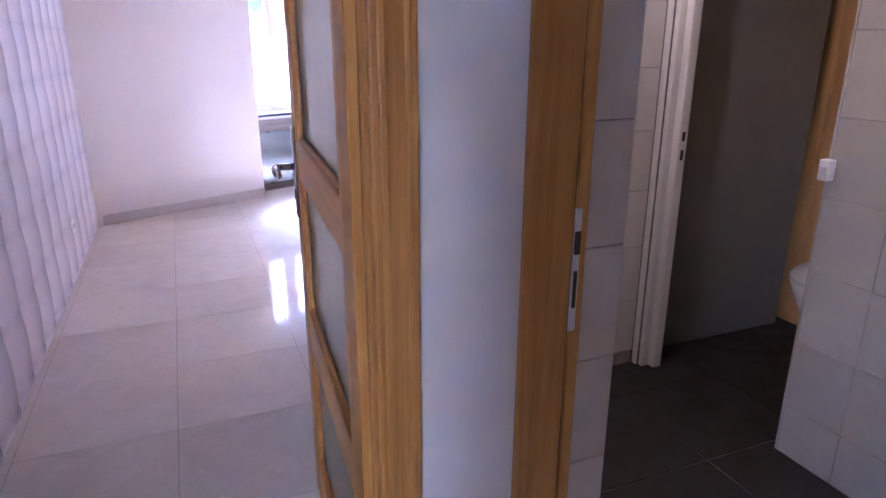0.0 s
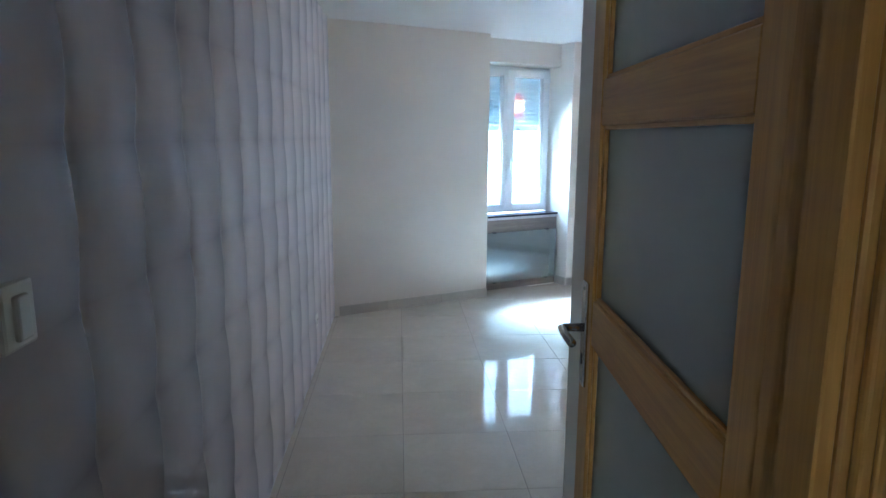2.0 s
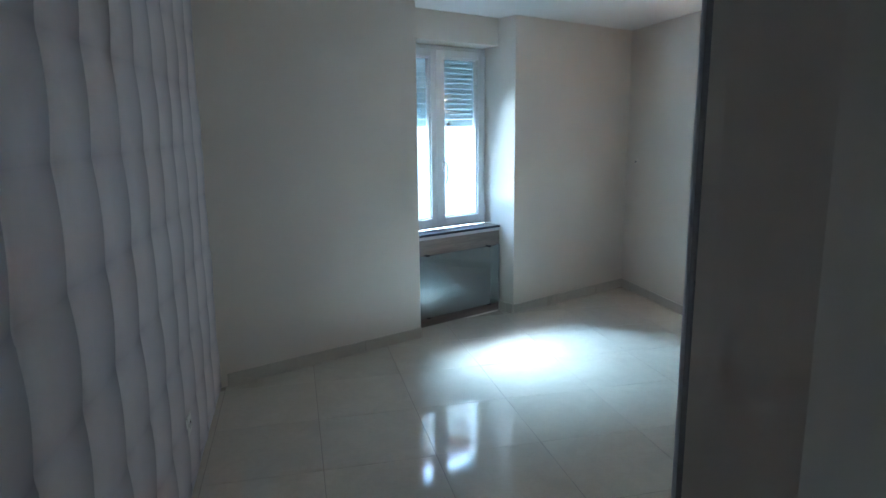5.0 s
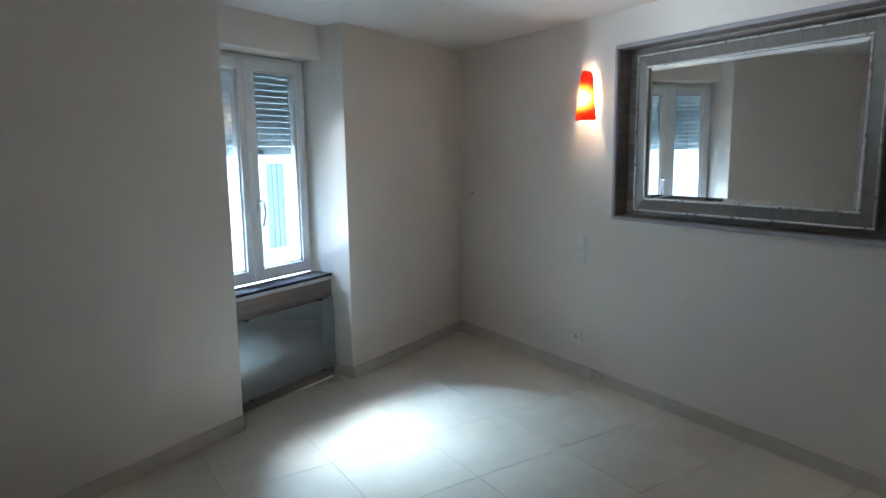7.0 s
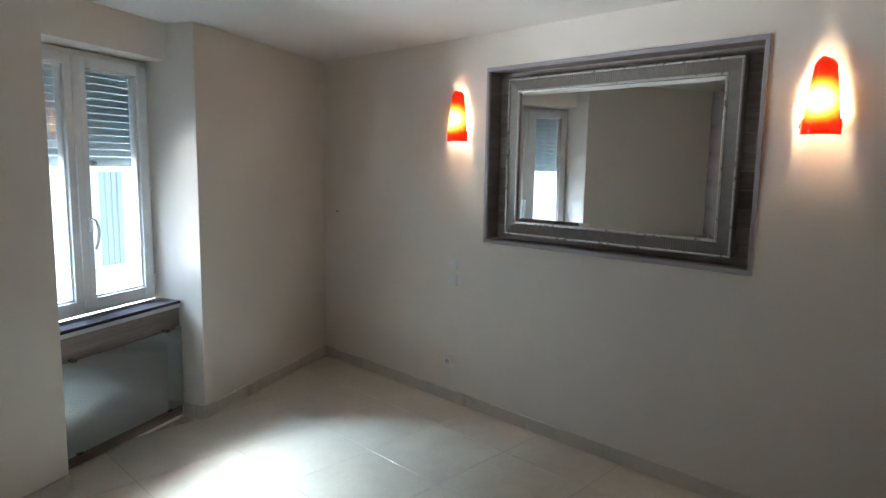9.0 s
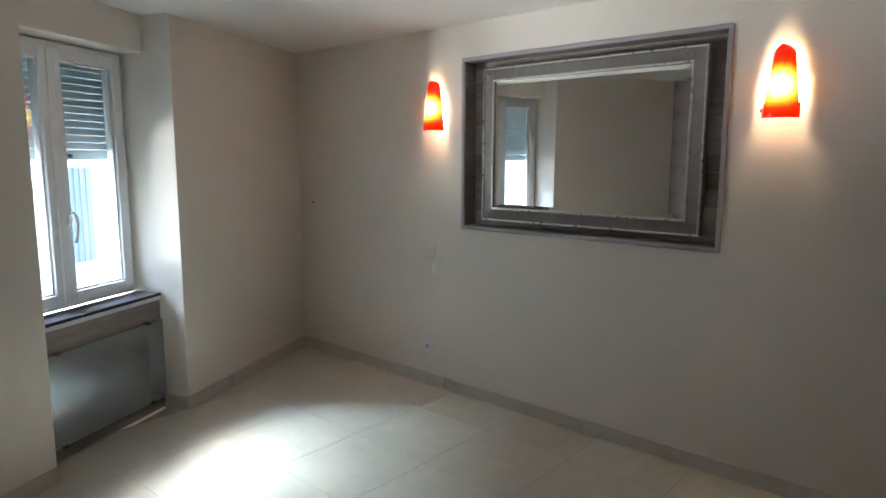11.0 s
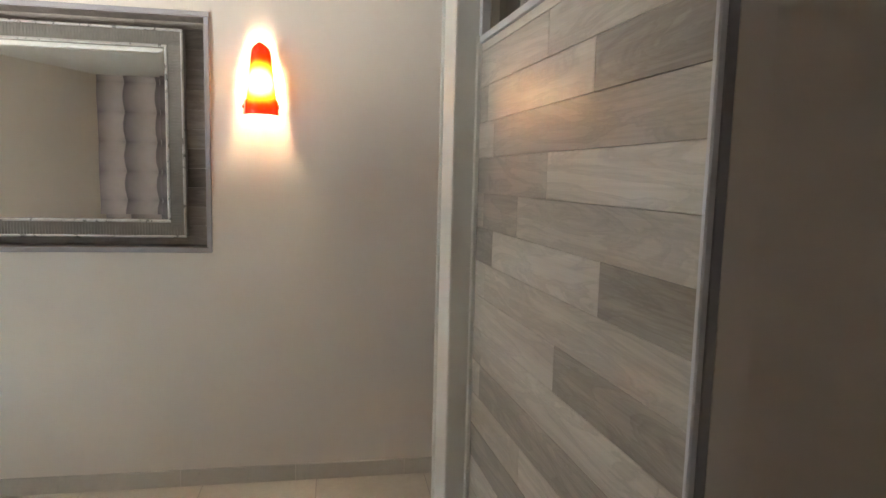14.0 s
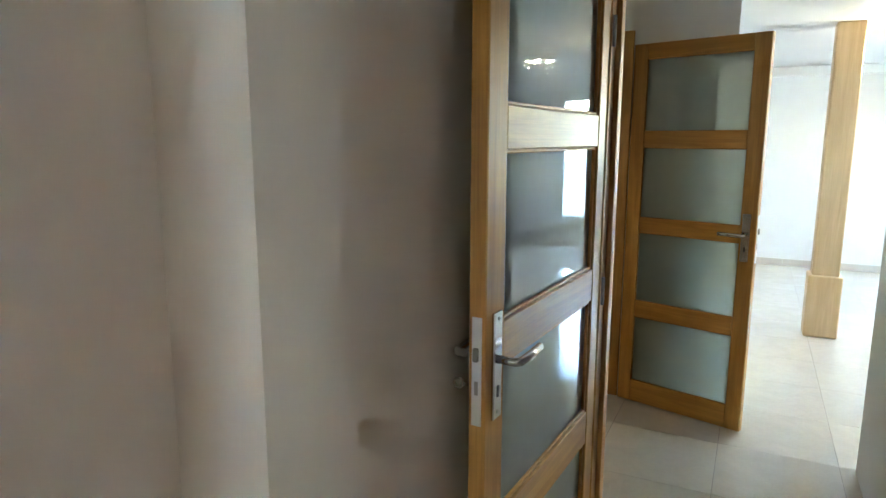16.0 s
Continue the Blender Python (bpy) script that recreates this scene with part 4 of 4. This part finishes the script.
track = thing("ceiling_spot", Matrix.Translation((-0.36, -4.05, TOP)), "dark swivelling ceiling spot with a lit lens", "ceiling spot")
part("rose", lathe([(0.035, -0.012), (0.035, 0.0)], 16), STEEL_DARK, track)
part("arm", tube([(0, 0, -0.012), (0, 0, -0.07)], 0.007, 8), STEEL_DARK, track)
part("head", lathe([(0.028, -0.17), (0.034, -0.16), (0.034, -0.08), (0.015, -0.065)], 16), STEEL_DARK, track)
part("lens", lathe([(0.027, -0.175), (0.027, -0.17)], 16), SPOT, track)
lamp("ceiling_spot_beam", "POINT", Matrix.Translation((-0.36, -4.05, TOP - 0.20)), 0.2, (1.0, 0.86, 0.66), radius=0.03)
french = thing("window_2", Matrix.Identity(4), "white glazed balcony door with a solid lower panel", "window", kind="structure")
part("window_frame", boxes((-2.15, -2.09, -7.25, -7.15, 0, 2.1), (-1.26, -1.2, -7.25, -7.15, 0, 2.1), (-2.09, -1.26, -7.25, -7.15, 2.04, 2.1), (-1.71, -1.63, -7.24, -7.16, 0.0, 2.04), bev=0.004), PVC, french)
part("lower_panel", boxes((-2.09, -1.71, -7.22, -7.18, 0.0, 0.40), (-1.63, -1.26, -7.22, -7.18, 0.0, 0.40), bev=0.004), PVC, french, "solid white panel")
part("pane", boxes((-2.09, -1.71, -7.205, -7.199, 0.40, 2.04), (-1.63, -1.26, -7.205, -7.199, 0.40, 2.04)), WINDOW_GLASS, french).visible_shadow = False
rad2 = thing("radiator", Matrix.Translation((-2.62, -7.1, 0)), "flat grey radiator low on the living room wall", "radiator")
part("panel", boxes((-0.3, 0.3, 0.03, 0.09, 0.06, 0.56), bev=0.01, seg=2), LILAC, rad2)
for s in (-0.2, 0.17):
    part("bracket", boxes((s, s + 0.03, 0.0, 0.032, 0.2, 0.45)), STEEL_DARK, rad2)
    part("foot", boxes((s, s + 0.03, 0.04, 0.08, 0.0, 0.06)), STEEL_DARK, rad2)
cornice = setting("trim_cornice", boxes((-3.5, 3.4, -7.099, -7.04, 2.22, TOP - 0.001), bev=0.015), PAINT_WHITE, "white cornice along the living room wall", category="cornice")

# ---- the street outside ----
setting("ground", prism([(-60, 5.0), (60, 50), (60, 140), (-200, 140), (-200, -60), (-60, -60)], -1.3, -1.2), ASPHALT, "asphalt street and distance", category="ground")
setting("ground_yard", prism([(-200, -140), (200, -140), (200, -7.4), (-200, -7.4)], -1.3, -1.2), ASPHALT, "asphalt yard and distance", category="ground")
house = thing("house", WALL @ Matrix.Translation((0, 5.0, 0)), "cream rendered house across the narrow street", "house")
part("wall", boxes((-6, 16, 0, 0.4, -1.2, 4.2)), PLASTER, house, "pale cream render")
part("roof", boxes((-6.2, 16.2, -0.35, 3.0, 4.2, 4.4), bev=0.03), ROOF, house, "clay tile roof edge")
part("plinth", boxes((-6, 16, -0.05, 0.0, -1.2, -0.55), bev=0.01), PALE_TRIM, house, "grey stone plinth")
for s in (-3.2, 6.1, 12.5):
    for zb in (0.05, 2.5):
        w = part("window", boxes((s - 0.05, s + 0.55, -0.03, 0.0, zb - 0.06, zb + 1.4), bev=0.01), PALE_TRIM, house, "stone window surround")
        part("pane", boxes((s, s + 0.5, -0.045, -0.031, zb, zb + 1.34)), SHUT_BLUE, w)
        for i in range(4):
            part("bar", tube([(s + 0.1 * (i + 1), -0.055, zb), (s + 0.1 * (i + 1), -0.055, zb + 1.34)], 0.009, 6), SHUT_BLUE, w)

part("downpipe", tube([(2.35, -0.06, -1.15), (2.35, -0.06, 4.15)], 0.045, 10), PALE_TRIM, house, "pale grey downpipe")
part("string_course", boxes((-6, 2.2, -0.09, 0.0, 0.16, 0.25), bev=0.012), ROOF, house, "brick red string course")
rng = random.Random(3)
for i in range(46):
    u, v = 1.0 + rng.uniform(0, 5.2), rng.uniform(-1.1, 0.02)
    w, h = rng.uniform(0.14, 0.34), rng.uniform(0.09, 0.17)
    part("facing_stone", boxes((u, u + w, -0.02 - rng.uniform(0.01, 0.03), 0.001, v, v + h), bev=0.012), STONES[i % 3], house)

# ---- cladding planks ----
cladding = thing("laminate_cladding", PANEL, "grey-washed wood laminate planks in mixed tones and lengths", "wall cladding", kind="structure")
ROWH = 0.0962
# from the top: tones (0 pale, 1 mid, 2 dark) and the joints between them, from the free end
ROWS = [((0,), ()), ((0, 1), (0.541,)), ((2, 0, 1), (0.325, 0.95)), ((1, 0), (0.886,)), ((0, 2), (0.52,)), ((1, 2, 1), (0.69, 0.96)), ((2, 0, 2), (0.27, 0.872)), ((1, 0), (0.93,)), ((2, 0), (0.445,)), ((1, 0, 1), (0.058, 0.945)), ((2, 1), (0.95,)), ((0, 1), (0.62,)), ((1, 2), (0.4,))]
rng = random.Random(11)
z_top = TB - 0.021
row = 0
while z_top > 0.004:
    z_low = max(0.001, 1.797 - ROWH * row)
    tones, cuts = ROWS[row] if row < len(ROWS) else (rng.choice(((0, 1), (1, 2), (2, 0), (1, 0))), (round(rng.uniform(0.15, 0.85), 2),))
    u = -0.011
    for tone, c in zip(tones, (*cuts, 1.023)):
        part("plank", boxes((u + 0.0004, c - 0.0004, -0.0115, 0.0, z_low + 0.0004, z_top - 0.0004), bev=0.0007), PLANKS[tone], cladding)
        u = c
    z_top = z_low
    row += 1

# ---- skirting tiles ----


def skirting(name, m, x0, x1, first, label, height=0.078):
    ob = thing(name, m, label, "baseboard", kind="structure")
    cuts = [x0] + [first + 0.52 * k for k in range(-12, 16) if x0 + 0.02 < first + 0.52 * k < x1 - 0.02] + [x1]
    for a, b in zip(cuts, cuts[1:]):
        part("tile", boxes((a + 0.0012, b - 0.0012, 0.0005, 0.011, 0.0, height), bev=0.0012), SKIRT, ob)
    return ob


SK = "beige grey tile skirting"
skirting("baseboard_east", on_east(0, 0), 1.01, 5.57, 2.482, SK)
FRONT = WALL @ pose(0, 0, 0, 0, 0, 180)
skirting("baseboard_window_left", FRONT, -N0, -0.03, -0.456, SK)
skirting("baseboard_window_right", FRONT, -3.81, -N1, -2.9, SK)
skirting("baseboard_reveal", WALL @ Matrix.Translation((N1, 0, 0)) @ pose(0, 0, 0, 0, 0, 90), 0.0, 0.158, 0.6, SK)
skirting("baseboard_corridor", on_east(0, 0, 1.066), -0.48, 0.85, 0.2, SK)
skirting("baseboard_step", pose(1.27, 0.825, 0, 0, 0, -6.8), -0.2, -0.002, 0.5, SK)
skirting("baseboard_recess", Matrix.Translation((1.2765, 0.82, 0)) @ pose(0, 0, 0, 0, 0, 95.5), 0.012, 0.44, 0.25, SK)
skirting("baseboard_living", pose(0, -7.1, 0), -1.19, 3.39, 0.1, SK)
skirting("baseboard_hall", pose(0, -2.17, 0, 0, 0, 0), 0.61, 1.11, 0.1, SK)

# ---- wall tiles in the bathroom ----


def tiled(parent_name, m, x0, x1, w, h, z_first, mat=WHITE_TILE, label="white glazed wall tiles with pale joints"):
    ob = thing(parent_name, m, label, "wall tiles", kind="structure")
    z = z_first
    while z < TOP - 0.01:
        x = x0
        while x < x1 - 0.01:
            part("tile", boxes((x + 0.001, min(x + w, x1) - 0.001, 0.0, 0.006, max(z, 0.0) + 0.001, min(z + h, TOP - 0.002) - 0.001), bev=0.0012), mat, ob)
            x += w
        z += h


tiled("wall_tiles_nib", Matrix.Translation((1.447, -0.43, 0)) @ pose(0, 0, 0, 0, 0, 180), 0, 0.209, 0.21, 0.24, 0.01)
tiled("wall_tiles_side", Matrix(((0, -1, 0, 2.47), (1, 0, 0, 0), (0, 0, 1, 0), (0, 0, 0, 1))), -0.487, -0.076, 0.2, 0.24, -0.06, DIM_BEIGE_TILE, "beige glazed wall tiles on a nib wall, dimmed in colour")
tiled("wall_tiles_inner", pose(2.404, 0.635, 0, 0, 0, 180), 0, 1.03, 0.25, 0.24, 0.06)

# ---- floor tiles ----
TW = 0.52
bed_floor = setting("floor_bedroom", prism([(-0.1, -0.6), (1.275, -0.6), (1.275, 0.9), (3.5, 0.9), (3.5, 5.75), (-0.1, 4.1)], -0.06, -0.0012), GROUT, "polished cream floor tiles with fine joints", category="floor")
hall_floor = setting("floor_hall", prism([(-3.6, -7.2), (3.45, -7.2), (3.45, -0.6), (-3.6, -0.6)], -0.06, -0.0012), GROUT, "polished cream floor tiles running from hall to living room", category="floor")
tile_mesh = as_mesh("tile", boxes((0.0013, TW - 0.0013, 0.0013, TW - 0.0013, -0.009, 0.0), bev=0.0008), FLOOR_TILE)
dark_mesh = as_mesh("tile", boxes((0.002, 0.448, 0.002, 0.448, -0.014, -0.002), bev=0.001), DARK_TILE)
GX, GY = 0.017, 2.385 - 19 * TW
for i in range(-7, 7):
    for j in range(0, 26):
        x, y = GX + i * TW, GY + j * TW
        cx, cy = x + TW / 2, y + TW / 2
        in_bed = -0.3 < cx < 3.55 and cy > -0.45 and cy < 4.22 + 0.453 * cx and not (cx > 1.2 and cy < 0.8)
        in_hall = cy <= (-0.7 if 1.2 < cx < 2.4 else -0.45) and -7.3 < cy and -3.6 < cx < 3.4
        if in_bed or in_hall:
            part("tile", tile_mesh, None, bed_floor if in_bed else hall_floor, m=Matrix.Translation((x, y, 0)))
bath = bpy.data.objects["floor_bathroom"]
for i in range(5):
    for j in range(4):
        part("tile", dark_mesh, None, bath, m=Matrix.Translation((1.30 + i * 0.45, -0.49 + j * 0.45, 0)))
